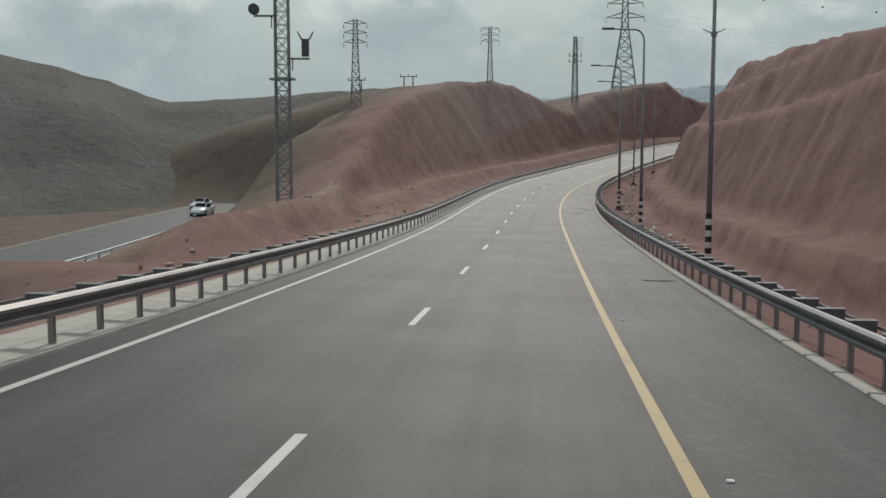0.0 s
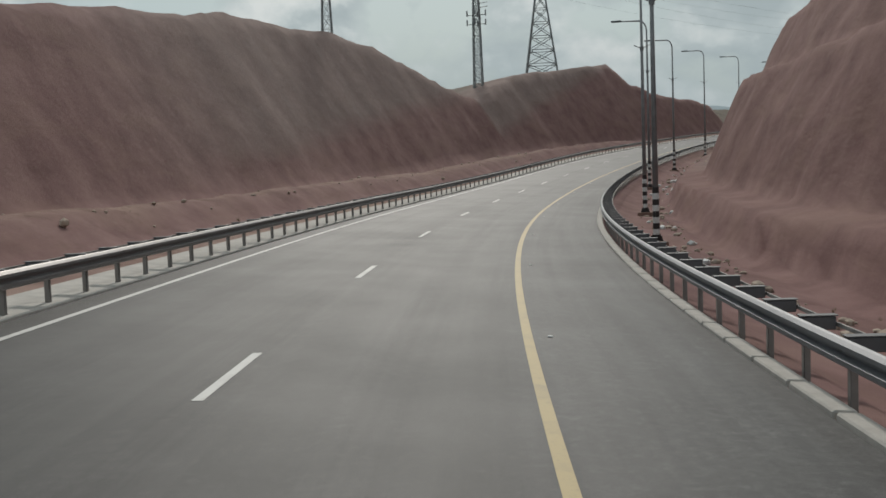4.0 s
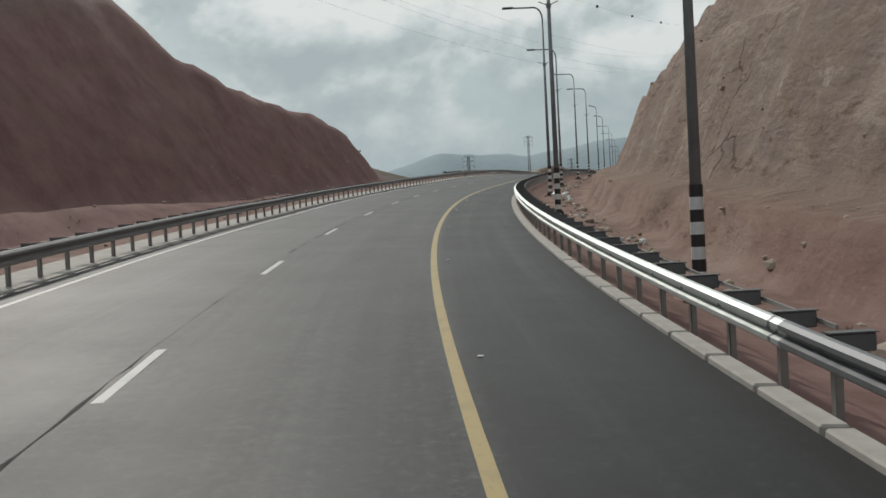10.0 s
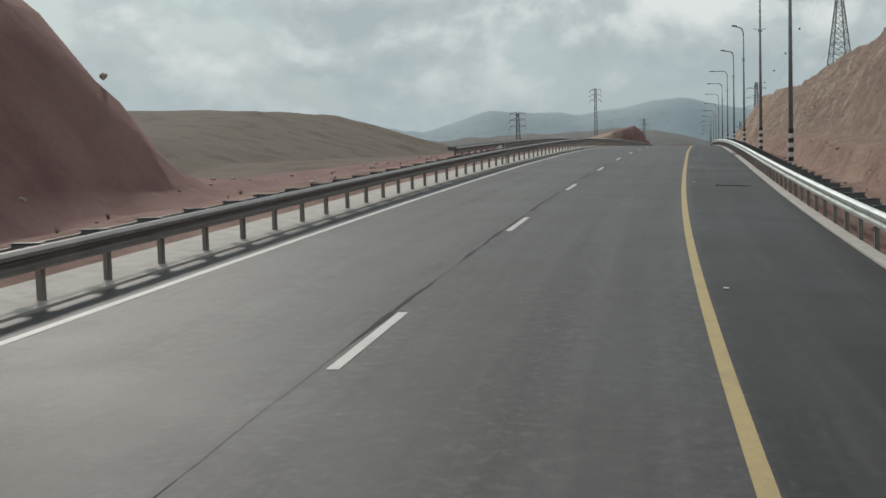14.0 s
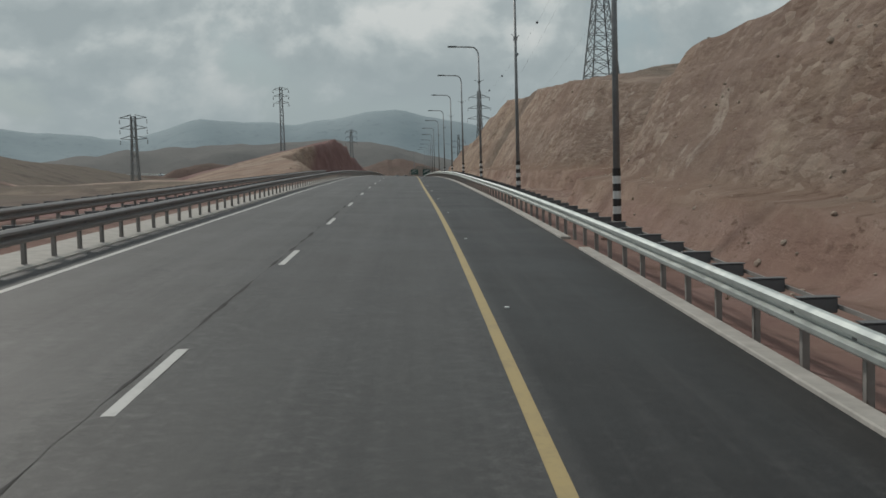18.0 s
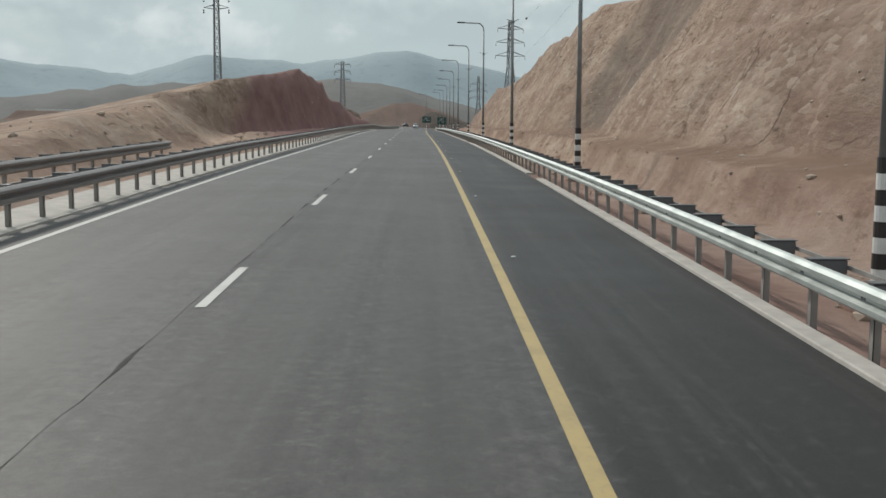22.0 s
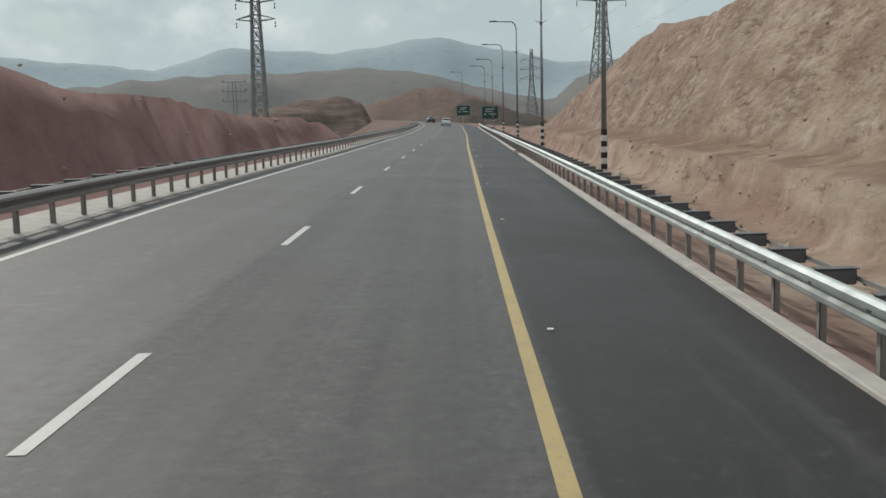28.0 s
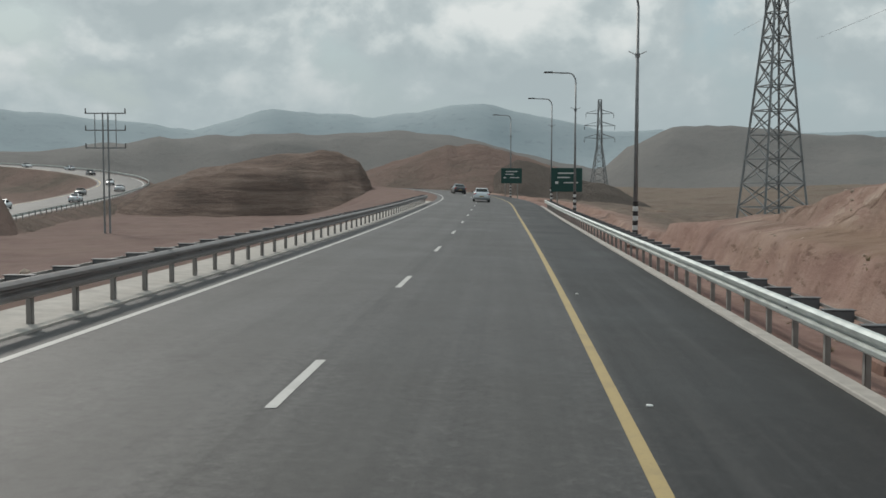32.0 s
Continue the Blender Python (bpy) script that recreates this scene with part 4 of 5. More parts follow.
LAMP_LAT = [5.6, 5.6, 5.5, 5.4, 5.2, 5.5, 5.1, 5.2, 5.1, 5.0, 5.3, 5.3, 5.3, 5.4, 5.5, 5.6, 5.8, 5.6, 5.6, 5.8, 5.8, 5.5, 5.6, 5.5, 5.4, 5.4, 5.7, 5.6]


def street_lamp(h):
    ob = link("street_lamp", None, None, "tall grey steel street lamp with black and white banded foot", "street lamp")
    bm = bmesh.new()
    add_bar(bm, (0, 0, 0.0), (0, 0, h - 0.9), 0.125, 0.065, 12)
    link("pole", bm_mesh("pole", bm, POLE, True), ob)
    bm = bmesh.new()
    pts = [Vector((-0.6 * (1 - math.cos(a)), 0, h - 0.95 + 0.85 * math.sin(a))) for a in np.linspace(0, math.pi / 2, 8)] + [Vector((-2.1, 0, h - 0.04))]
    for a, b in zip(pts, pts[1:]):
        add_bar(bm, a, b, 0.062, 0.058, 8)
    link("arm", bm_mesh("arm", bm, POLE, True), ob)
    bm = bmesh.new()
    add_box(bm, (-2.45, 0, h - 0.02), (0.85, 0.30, 0.14), bevel=0.05)
    link("lamp_head", bm_mesh("lamp_head", bm, LAMP_HEAD), ob, "flat dark lamp head")
    bm = bmesh.new()
    add_bar(bm, (-0.45, 0, 9.35), (0, 0, 9.15), 0.022)
    add_bar(bm, (0.45, 0, 9.35), (0, 0, 9.15), 0.022)
    add_bar(bm, (0, 0, 9.05), (0, 0, 9.25), 0.12, 0.12, 10)
    link("bracket", bm_mesh("bracket", bm, POLE), ob)
    for k in range(8):
        bm = bmesh.new()
        z = -0.1 + 0.24 * k
        add_bar(bm, (0, 0, z), (0, 0, z + 0.24), 0.140 - 0.001 * k, 0.139 - 0.001 * k, 14, caps=True)
        link("band", bm_mesh("band", bm, BLACKBAND if k % 2 else WHITEBAND), ob)
    bm = bmesh.new()
    add_box(bm, (0, 0, -0.32), (0.5, 0.5, 0.05))
    for a in range(4):
        c = Vector((0.27, 0.0, 0.0)); c.rotate(Euler((0, 0, a * math.pi / 2 + math.pi / 4)))
        add_bar(bm, (c.x, c.y, -0.35), (c.x, c.y, -0.14), 0.03)
    for a in range(4):
        q = Matrix.Rotation(a * math.pi / 2, 4, "Z")
        vs = [bm.verts.new(q @ Vector(p)) for p in ((0.13, -0.012, -0.3), (0.25, -0.012, -0.3), (0.13, -0.012, -0.02), (0.13, 0.012, -0.3), (0.25, 0.012, -0.3), (0.13, 0.012, -0.02))]
        for f in ((0, 1, 2), (5, 4, 3), (0, 3, 4, 1), (1, 4, 5, 2), (2, 5, 3, 0)):
            bm.faces.new([vs[i] for i in f])
    add_bar(bm, (0, 0, -0.3), (0, 0, -0.08), 0.18, 0.145, 12)
    link("base_plate", bm_mesh("base_plate", bm, BLACKBAND), ob)
    bm = bmesh.new()
    add_box(bm, (0, 0, -0.65), (0.9, 0.9, 0.62), bevel=0.04)
    link("footing", bm_mesh("footing", bm, FOOTING), ob)
    return ob


LAMP_TURN = {14: 66, 15: 55}
lamps = {}
for k, s in enumerate(LAMP_S):
    m = road_pose(s, LAMP_LAT[k], 0.0, LAMP_TURN.get(k, 0))
    h = 13.4 if k < 14 else 12.5
    if h in lamps:
        copy_thing(lamps[h], m)
    else:
        lamps[h] = street_lamp(h)
        lamps[h]["group"] = "street lamps along the road"
        lamps[h].matrix_world = m

# ---- the land around ----
ROAD_XYZ = at(np.arange(-55, 960, 20.0), 0.0)
START, END = at(0.0, 0.0), at(700.0, 0.0)
END_TH = float(np.interp(700.0, _ss, _th))


def ahead(s, lat, up=0.0):
    """Places in the valley past the bend, on the straight line that the road leaves."""
    s, lat, up = np.broadcast_arrays(np.asarray(s, float) - 700, np.asarray(lat, float), np.asarray(up, float))
    return END + np.stack([-s * math.sin(END_TH) + lat * math.cos(END_TH), s * math.cos(END_TH) + lat * math.sin(END_TH), up], -1)



def build_land():
    """One wide sheet of dry land, out to the horizon."""
    r = np.concatenate([np.arange(30, 500, 16), np.geomspace(500, 2900, 50)])
    a = np.radians(np.arange(0, 360.1, 1.5))
    Rr, Aa = np.meshgrid(r, a, indexing="ij")
    c = at(400.0, 0.0)
    x, y = c[0] - Rr * np.sin(Aa), c[1] + Rr * np.cos(Aa)
    dd = np.hypot(x[..., None] - ROAD_XYZ[:, 0], y[..., None] - ROAD_XYZ[:, 1])
    d, near = dd.min(-1), ROAD_XYZ[dd.argmin(-1), 2]
    z = near - 9 + 10 * fbm(x * 0.006, y * 0.006, 5) * smooth(120, 400, d) - 28 * (1 - smooth(130, 230, d))
    me = bpy.data.meshes.new("land")
    me.from_pydata(np.stack([x, y, z], -1).reshape(-1, 3).tolist(), [], grid_faces(len(r), len(a)).tolist())
    me.materials.append(HILL_NEAR)
    me.polygons.foreach_set("use_smooth", [True] * len(me.polygons))
    link("ground_land", me, None, "dry brown scrub land reaching the horizon", "land", "structure")


build_land()


def build_range(name, origin, dist, depth, skyline, mat, label, base=-12.0, rough=0.05, step=0.6):
    """A hill or range round an origin: skyline holds azimuth and elevation, in degrees."""
    t = np.array(sorted(skyline), float)
    az = np.arange(t[0, 0], t[-1, 0] + 0.01, step)
    h = dist * np.tan(np.radians(np.interp(az, t[:, 0], t[:, 1]))) + 2.4
    h = h + dist * 0.004 * fbm(az * 0.7, dist * 0.01, 4)
    us = np.concatenate([np.linspace(-1, 0, 14), np.linspace(0.12, 1.0, 6)])
    f = np.where(us < 0, smooth(-1.05, 0.12, us) / smooth(-1.05, 0.12, 0.0), 1 - 0.9 * smooth(0, 1.1, us))
    U, Z = np.meshgrid(us, az, indexing="ij")
    F = np.meshgrid(f, az, indexing="ij")[0]
    rr = dist + depth * U
    x, y = origin[0] - rr * np.sin(np.radians(Z)), origin[1] + rr * np.cos(np.radians(Z))
    sc = 9.0 / dist
    z = origin[2] + base + (h[None] - base) * F + rough * (h[None] - base) * fbm(x * sc, y * sc, 5) * np.clip(4 * F * (1.02 - F), 0, 1) * 3
    me = bpy.data.meshes.new(name)
    me.from_pydata(np.stack([x, y, z], -1).reshape(-1, 3).tolist(), [], grid_faces(len(us), len(az)).tolist())
    me.materials.append(mat)
    me.polygons.foreach_set("use_smooth", [True] * len(me.polygons))
    return link(name, me, None, label, "hill", "structure")


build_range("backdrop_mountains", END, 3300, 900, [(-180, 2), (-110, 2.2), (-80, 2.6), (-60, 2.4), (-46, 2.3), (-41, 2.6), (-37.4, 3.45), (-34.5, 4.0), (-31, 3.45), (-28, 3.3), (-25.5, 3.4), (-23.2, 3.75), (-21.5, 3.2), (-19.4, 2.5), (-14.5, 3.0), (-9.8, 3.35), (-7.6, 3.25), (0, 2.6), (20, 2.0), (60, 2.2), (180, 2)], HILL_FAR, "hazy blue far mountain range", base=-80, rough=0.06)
build_range("backdrop_ridge", END, 1500, 500, [(-180, 1), (-100, 1.6), (-60, 1.9), (-53, 2.1), (-48.4, 2.65), (-44.9, 2.7), (-42.6, 1.7), (-41.2, 0.4), (-39, 0.7), (-37.1, 1.2), (-34.1, 2.1), (-30.4, 2.5), (-26.4, 2.4), (-21.8, 2.2), (-17.3, 2.0), (-13, 1.5), (-10, 1.2), (0, 1.2), (40, 1), (180, 1)], HILL_MID, "hazy grey green scrub ridge in the distance", base=-40, rough=0.10)
build_range("red_hill", END, 250, 75, [(-46, -2.5), (-43.5, -1.6), (-41.5, -0.7), (-39, 0.3), (-37, 1.1), (-35.4, 1.6), (-33.6, 1.85), (-32.5, 1.85), (-30, 1.0), (-27.8, 0.25), (-25, 0.0), (-20, -1.0)], HILL_RED, "reddish hill beyond the bend with scrub on its crest", base=-9, rough=0.06, step=0.3)
build_range("scrub_spur", END, 222, 42, [(-45.4, -2.6), (-44.2, -1.8), (-42, -0.7), (-40, -0.05), (-38, 0.6), (-36.4, 1.0), (-35.4, 0.5), (-34.6, -0.8), (-34.0, -2.6)], HILL_DARK, "dark scrub covered spur of the reddish hill", base=-9, rough=0.10, step=0.3)
build_range("brown_knoll", END, 190, 45, [(-28.6, -2.5), (-28.1, -0.4), (-27.5, 0.7), (-26.2, 1.3), (-24.6, 1.35), (-22.4, 1.1), (-20.2, 0.7), (-18.2, 0.25), (-16, -0.5), (-13, -2.4)], HILL_KNOLL, "brown layered knoll beside the bend", base=-8, rough=0.26, step=0.3)
build_range("red_mound", END, 130, 25, [(-8.5, -2.5), (-7.8, -1), (-6.5, 0.1), (-4.5, 1.0), (-1, 2.0), (4, 2.5), (10, 1.5), (16, -2)], HILL_RED, "dark red earth mound beside the valley carriageway", base=-8, rough=0.06, step=0.4)
build_range("left_hillside", START, 215, 90, [(1, -2), (5, 2.0), (9, 2.7), (11.2, 2.5), (14.4, 2.35), (18.5, 1.95), (20.2, 1.85), (24.8, 3.4), (27.2, 3.9), (34, 5.2), (55, 7), (80, 8), (120, 6)], HILL_GREY, "grey scrub hillside across the valley", base=-12, rough=0.05)
build_range("valley_hill", at(330.0, 0.0), 165, 60, [(-25, -2.5), (-23, -1.0), (-20, 0.3), (-17, 1.2), (-13, 1.9), (-9, 2.5), (-2, 3.3), (10, 4.0), (25, 2.8), (40, 0)], HILL_DARK, "dark brown hillside beyond the other carriageway", base=-8, rough=0.06, step=0.4)


def side_road(name, stations, lat, width, up, label, at=at):
    """Another carriageway, with its edge lines."""
    v, c = [], np.asarray(lat(stations), float)
    for o in (-width / 2, width / 2):
        v.append(at(stations, c + o, up))
    v = np.stack(v, 1).reshape(-1, 3)
    me = bpy.data.meshes.new(name)
    me.from_pydata(v.tolist(), [], grid_faces(len(stations), 2).tolist())
    me.materials.append(ASPHALT)
    for nm, val in (("age", 0.9), ("seam", 0.0), ("track", 0.0)):
        attribute(me, nm, np.full(len(v), val))
    attribute(me, "rs", np.repeat(stations, 2)), attribute(me, "ru", np.tile([0.0, width], len(stations)))
    ob = link(name, me, None, label, "road", "structure")
    for o, mat in ((-width / 2 + 0.6, YELLOW), (width / 2 - 0.6, WHITE)):
        w = np.stack([at(stations, c + o - 0.09, up + 0.01), at(stations, c + o + 0.09, up + 0.01)], 1).reshape(-1, 3)
        me = bpy.data.meshes.new("edge_line")
        me.from_pydata(w.tolist(), [], grid_faces(len(stations), 2).tolist())
        me.materials.append(mat)
        link("edge_line", me, ob)
    return ob


low_a = lambda s: -38.5 - 0.13 * (np.asarray(s) - 70)
side_road("road_lower", np.arange(-50, 136, 4.0), low_a, 11.0, -3.6, "grey lower carriageway across the earth bank")
# the curving carriageway up the valley: station, lateral, height
VALLEY = np.array([(700, -58, -4.0), (760, -62, -4.0), (792, -64.8, -3.9), (810, -67.6, -3.3), (835, -72.5, -2.7), (866, -78.1, -2.3), (905, -86.7, -1.5), (939, -93.7, -0.1), (962, -101.7, 1.0), (992, -119.2, 2.7), (1018, -146.4, 4.7), (1040, -170.8, 5.9), (1057, -201.5, 6.7), (1075, -240, 7.5)])
_u = np.concatenate([[0], np.cumsum(np.hypot(np.diff(VALLEY[:, 0]), np.diff(VALLEY[:, 1])))])
_q = np.arange(0, _u[-1], 3.0)
_vp = np.stack([np.convolve(np.pad(np.interp(_q, _u, VALLEY[:, c]), 7, "edge"), np.ones(15) / 15, "valid") for c in range(3)], -1)
VLINE = ahead(_vp[:, 0], _vp[:, 1], _vp[:, 2])
_vt = np.gradient(VLINE[:, :2], axis=0)
VSIDE = np.stack([_vt[:, 1], -_vt[:, 0], 0 * _vt[:, 0]], -1) / np.hypot(_vt[:, 0], _vt[:, 1])[:, None]


def valley_strip(name, section, mat, parent=None, label="", kind=""):
    """A section (offset to the right, height) swept along the valley carriageway."""
    v = np.stack([VLINE + VSIDE * o + np.array([0, 0, z]) for o, z in section], 1)
    me = mesh_from(name, v.reshape(-1, 3), grid_faces(len(VLINE), len(section)), mat)
    if mat is ASPHALT:
        for nm, val in (("age", 1.0), ("seam", 0.0), ("track", 0.0)):
            attribute(me, nm, np.full(len(me.vertices), val))
        attribute(me, "rs", np.repeat(_q, len(section))), attribute(me, "ru", np.tile([o for o, z in section], len(_q)))
    return link(name, me, parent, label, "road" if kind else "", kind)


valley_road = valley_strip("road_valley", [(-6, 0), (0, 0.08), (6, 0)], ASPHALT, None, "pale grey curving carriageway in the valley", "structure")
valley_strip("edge_line", [(-5.3, 0.02), (-5.1, 0.025)], YELLOW, valley_road)
valley_strip("edge_line", [(5.1, 0.025), (5.3, 0.02)], WHITE, valley_road)
valley_strip("road_bank", [(-34, -7.5), (-16, -4.5), (-7.5, -0.1), (-6, -0.03), (6, -0.03), (7.5, -0.1), (13, -2.6), (19, -5.2), (30, -8.5)], HILL_RED, None, "red earth bank carrying the valley carriageway", "structure")


def side_rail(stations, lat, up, label, at=at):
    rail = link("guard_rail", None, None, label, "guard rail", m=Matrix.Translation(at(stations[0], lat(stations[0]), up)))
    inv = rail.matrix_world.inverted()
    c = np.asarray(lat(stations), float)
    sec = [(0, 0.45), (0.06, 0.5), (0.0, 0.6), (0.06, 0.7), (0, 0.76), (-0.02, 0.76), (-0.02, 0.45)]
    v = np.stack([at(stations, c + o, up + z) for o, z in sec], 1).reshape(-1, 3)
    k, n = len(sec), len(stations)
    f = [(i * k + j, i * k + (j + 1) % k, (i + 1) * k + (j + 1) % k, (i + 1) * k + j) for i in range(n - 1) for j in range(k)]
    link("beam", mesh_from("beam", v, f, STEEL), rail).matrix_parent_inverse = inv
    bm = bmesh.new()
    add_box(bm, (0, 0, 0.3), (0.1, 0.08, 0.85))
    me = bm_mesh("post", bm, POST)
    for s in np.arange(stations[0], stations[-1], 3.0):
        ob = link("post", me, rail)
        ob.matrix_parent_inverse = inv
        ob.matrix_basis = Matrix.Translation(at(s, float(low_pick(lat, s)), up))


low_pick = lambda lat, s: lat(s)
side_rail(np.arange(-50, 130, 4.0), lambda s: low_a(s) + 6.0, -3.6, "steel guard rail along the lower carriageway")
valley_rail = link("guard_rail", None, None, "pale steel guard rail along the valley carriageway", "guard rail", m=Matrix.Translation(VLINE[0]))
valley_strip("beam", [(6.6, 0.42), (6.54, 0.48), (6.6, 0.58), (6.54, 0.68), (6.6, 0.74)], STEEL, valley_rail).matrix_parent_inverse = valley_rail.matrix_world.inverted()
_bm = bmesh.new()
add_box(_bm, (0, 0, 0.3), (0.1, 0.1, 0.85))
_me = bm_mesh("post", _bm, POST)
for _p, _o in zip(VLINE, VSIDE):
    _ob = link("post", _me, valley_rail)
    _ob.matrix_parent_inverse = valley_rail.matrix_world.inverted()
    _ob.matrix_basis = Matrix.Translation(_p + _o * 6.7)


# ---- pylons and masts ----
def lattice(name, label, height, base, waist, waist_z, top, arms, bar=0.09, panels=9, category="pylon"):
    """A four-legged lattice tower; arms are (height, half length, along y)."""
    ob = link(name, None, None, label, category)

    def half(z):
        return np.interp(z, [0, waist_z, height], [base / 2, waist / 2, top / 2])

    zs = list(np.linspace(0, waist_z, panels + 1)[:-1]) + list(np.linspace(waist_z, height, max(3, panels // 2 + 1)))
    zs = sorted({round(float(z), 3) for z in zs})
    sg = ((1, 1), (-1, 1), (-1, -1), (1, -1))
    for sx, sy in sg:
        bm = bmesh.new()
        for z0, z1 in ((0, waist_z), (waist_z, height)):
            add_angle(bm, (sx * half(z0), sy * half(z0), z0 - (1.0 if z0 == 0 else 0)), (sx * half(z1), sy * half(z1), z1), bar * 1.5)
        link("leg", bm_mesh("leg", bm, LATTICE), ob)
    for k in range(4):
        (ax, ay), (bx, by) = sg[k], sg[(k + 1) % 4]
        bm = bmesh.new()
        for i, (z0, z1) in enumerate(zip(zs, zs[1:])):
            h0, h1 = half(z0), half(z1)
            add_angle(bm, (ax * h0, ay * h0, z0), (bx * h1, by * h1, z1), bar * 0.8)
            add_angle(bm, (bx * h0, by * h0, z0), (ax * h1, ay * h1, z1), bar * 0.8)
            add_angle(bm, (ax * h1, ay * h1, z1), (bx * h1, by * h1, z1), bar * 0.8)
        link("bracing", bm_mesh("bracing", bm, LATTICE), ob, kind="stuff")
    for z, ln, along_y in arms:
        bm = bmesh.new()
        for sgn in (1, -1):
            tip = Vector((0, sgn * ln, z + 0.15)) if along_y else Vector((sgn * ln, 0, z + 0.15))
            h = half(z)
            for o in (-1, 1):
                a = Vector((o * h, sgn * h, z)) if along_y else Vector((sgn * h, o * h, z))
                add_angle(bm, a, tip, bar)
                add_angle(bm, a + Vector((0, 0, max(0.5, ln * 0.28))), tip, bar)
        arm = link("crossarm", bm_mesh("crossarm", bm, LATTICE), ob, kind="stuff")
        for sgn in (1, -1):
            bm = bmesh.new()
            p = Vector((0, sgn * ln, z)) if along_y else Vector((sgn * ln, 0, z))
            n = 4 if height > 15 else 2
            for i in range(n):
                bm_z = z - 0.1 - i * 0.28
                add_bar(bm, (p.x, p.y, bm_z), (p.x, p.y, bm_z - 0.2), 0.07 if height < 15 else 0.13, 0.05, 7)
            link("insulator", bm_mesh("insulator", bm, INSULATOR), arm)
    return ob


def place(ob, s, lat, up, turn=0.0):
    ob.matrix_world = road_pose(s, lat, up, turn)
    return ob


def top_of(s, lat):
    return float(ground_height(s, lat)[0])


big = ((28.0, 5.4, 0), (32.0, 5.0, 0), (36.0, 4.4, 0))
p_far = place(lattice("pylon", "tall steel lattice pylon standing on the cut's crest", 39.5, 9.4, 1.9, 25.5, 1.0, big, 0.15, 9), 295, -44, top_of(295, -44) - 0.3, 25)
p_r1 = place(lattice("pylon", "very tall steel lattice pylon behind the sandstone cut", 40.0, 7.0, 1.6, 26, 0.8, ((28, 5.2, 0), (32.5, 5.0, 0), (37, 4.6, 0)), 0.14, 10), 578, 36.5, 11.0, 10)
p_r3 = place(lattice("pylon", "large steel lattice pylon rooted below the road bank", 38.0, 5.6, 1.6, 23.0, 1.0, ((26.5, 5.3, 0), (30.8, 5.1, 0), (35.2, 4.6, 0)), 0.14, 9), 805, 27.8, -2.5, 18)
far_pylon = lattice("pylon", "distant steel lattice pylon in the valley", 26.0, 5.0, 1.4, 13, 0.8, ((15, 4.4, 0), (18.5, 4.4, 0), (22, 4.0, 0)), 0.13, 7)
far_pylon.matrix_world = Matrix.Translation(ahead(996, 25.0, -1.5)) @ Matrix.Rotation(radians(-30), 4, "Z")
slim = ((9.0, 1.6, 0), (10.3, 1.6, 0), (11.6, 1.6, 0))
place(lattice("power_pole", "slim lattice power pole with three crossarms", 12.2, 1.5, 0.7, 8.5, 0.5, slim, 0.07, 8), 140, -32, top_of(140, -32) - 0.3, 20)
place(lattice("power_pole", "slim lattice power pole on the hill's crest", 10.5, 1.1, 0.55, 7.6, 0.45, ((7.9, 1.7, 0), (9.0, 1.7, 0), (10.1, 1.7, 0)), 0.06, 6), 190, -28.0, top_of(190, -28.0) - 0.3, 15)
place(lattice("power_pole", "slim lattice power pole beyond the opposite rail", 10.5, 1.2, 0.6, 7.4, 0.5, ((7.6, 1.7, 0), (8.9, 1.7, 0), (10.2, 1.7, 0)), 0.07, 6), 510, -35.5, top_of(510, -35.5) - 0.3, 0)
place(lattice("power_pole", "thin lattice power pole on the earth bank", 15.0, 0.9, 0.6, 11, 0.5, ((11.6, 1.6, 0), (13, 1.6, 0), (14.4, 1.6, 0)), 0.06, 9), 596.5, -27, top_of(596.5, -27) - 0.3, 0)
place(lattice("power_pole", "lattice power pole behind the low red cut", 14.5, 1.4, 0.75, 10, 0.5, ((10.6, 1.7, 0), (12.2, 1.7, 0), (13.8, 1.7, 0)), 0.08, 9), 689.5, -18.2, top_of(689.5, -18.2) - 0.3, 0)


def antenna_mast():
    ob = lattice("antenna_mast", "slim lattice antenna mast with dishes and rods", 15.5, 1.3, 0.9, 11, 0.6, (), 0.08, 12, "antenna")
    for z in (11.2, 9.9):
        bm = bmesh.new()
        for a in range(4):
            add_bar(bm, (0.4, 0, z), (1.3, 0, z), 0.05)
            add_box(bm, (1.35, 0, z + 0.25), (0.14, 0.35, 0.8))
            bmesh.ops.rotate(bm, verts=bm.verts[:], matrix=Matrix.Rotation(math.pi / 2, 3, "Z"))
        link("antenna_ring", bm_mesh("antenna_ring", bm, LATTICE), ob)
    for k in range(6):
        bm = bmesh.new()
        add_bar(bm, (0.2, 0, 12.2 + 0.6 * k), (1.7, 0, 12.35 + 0.6 * k), 0.045)
        link("rod", bm_mesh("rod", bm, LATTICE), ob)
    return ob


place(antenna_mast(), 234, -27.2, top_of(234, -27.2) - 1.0, 10)


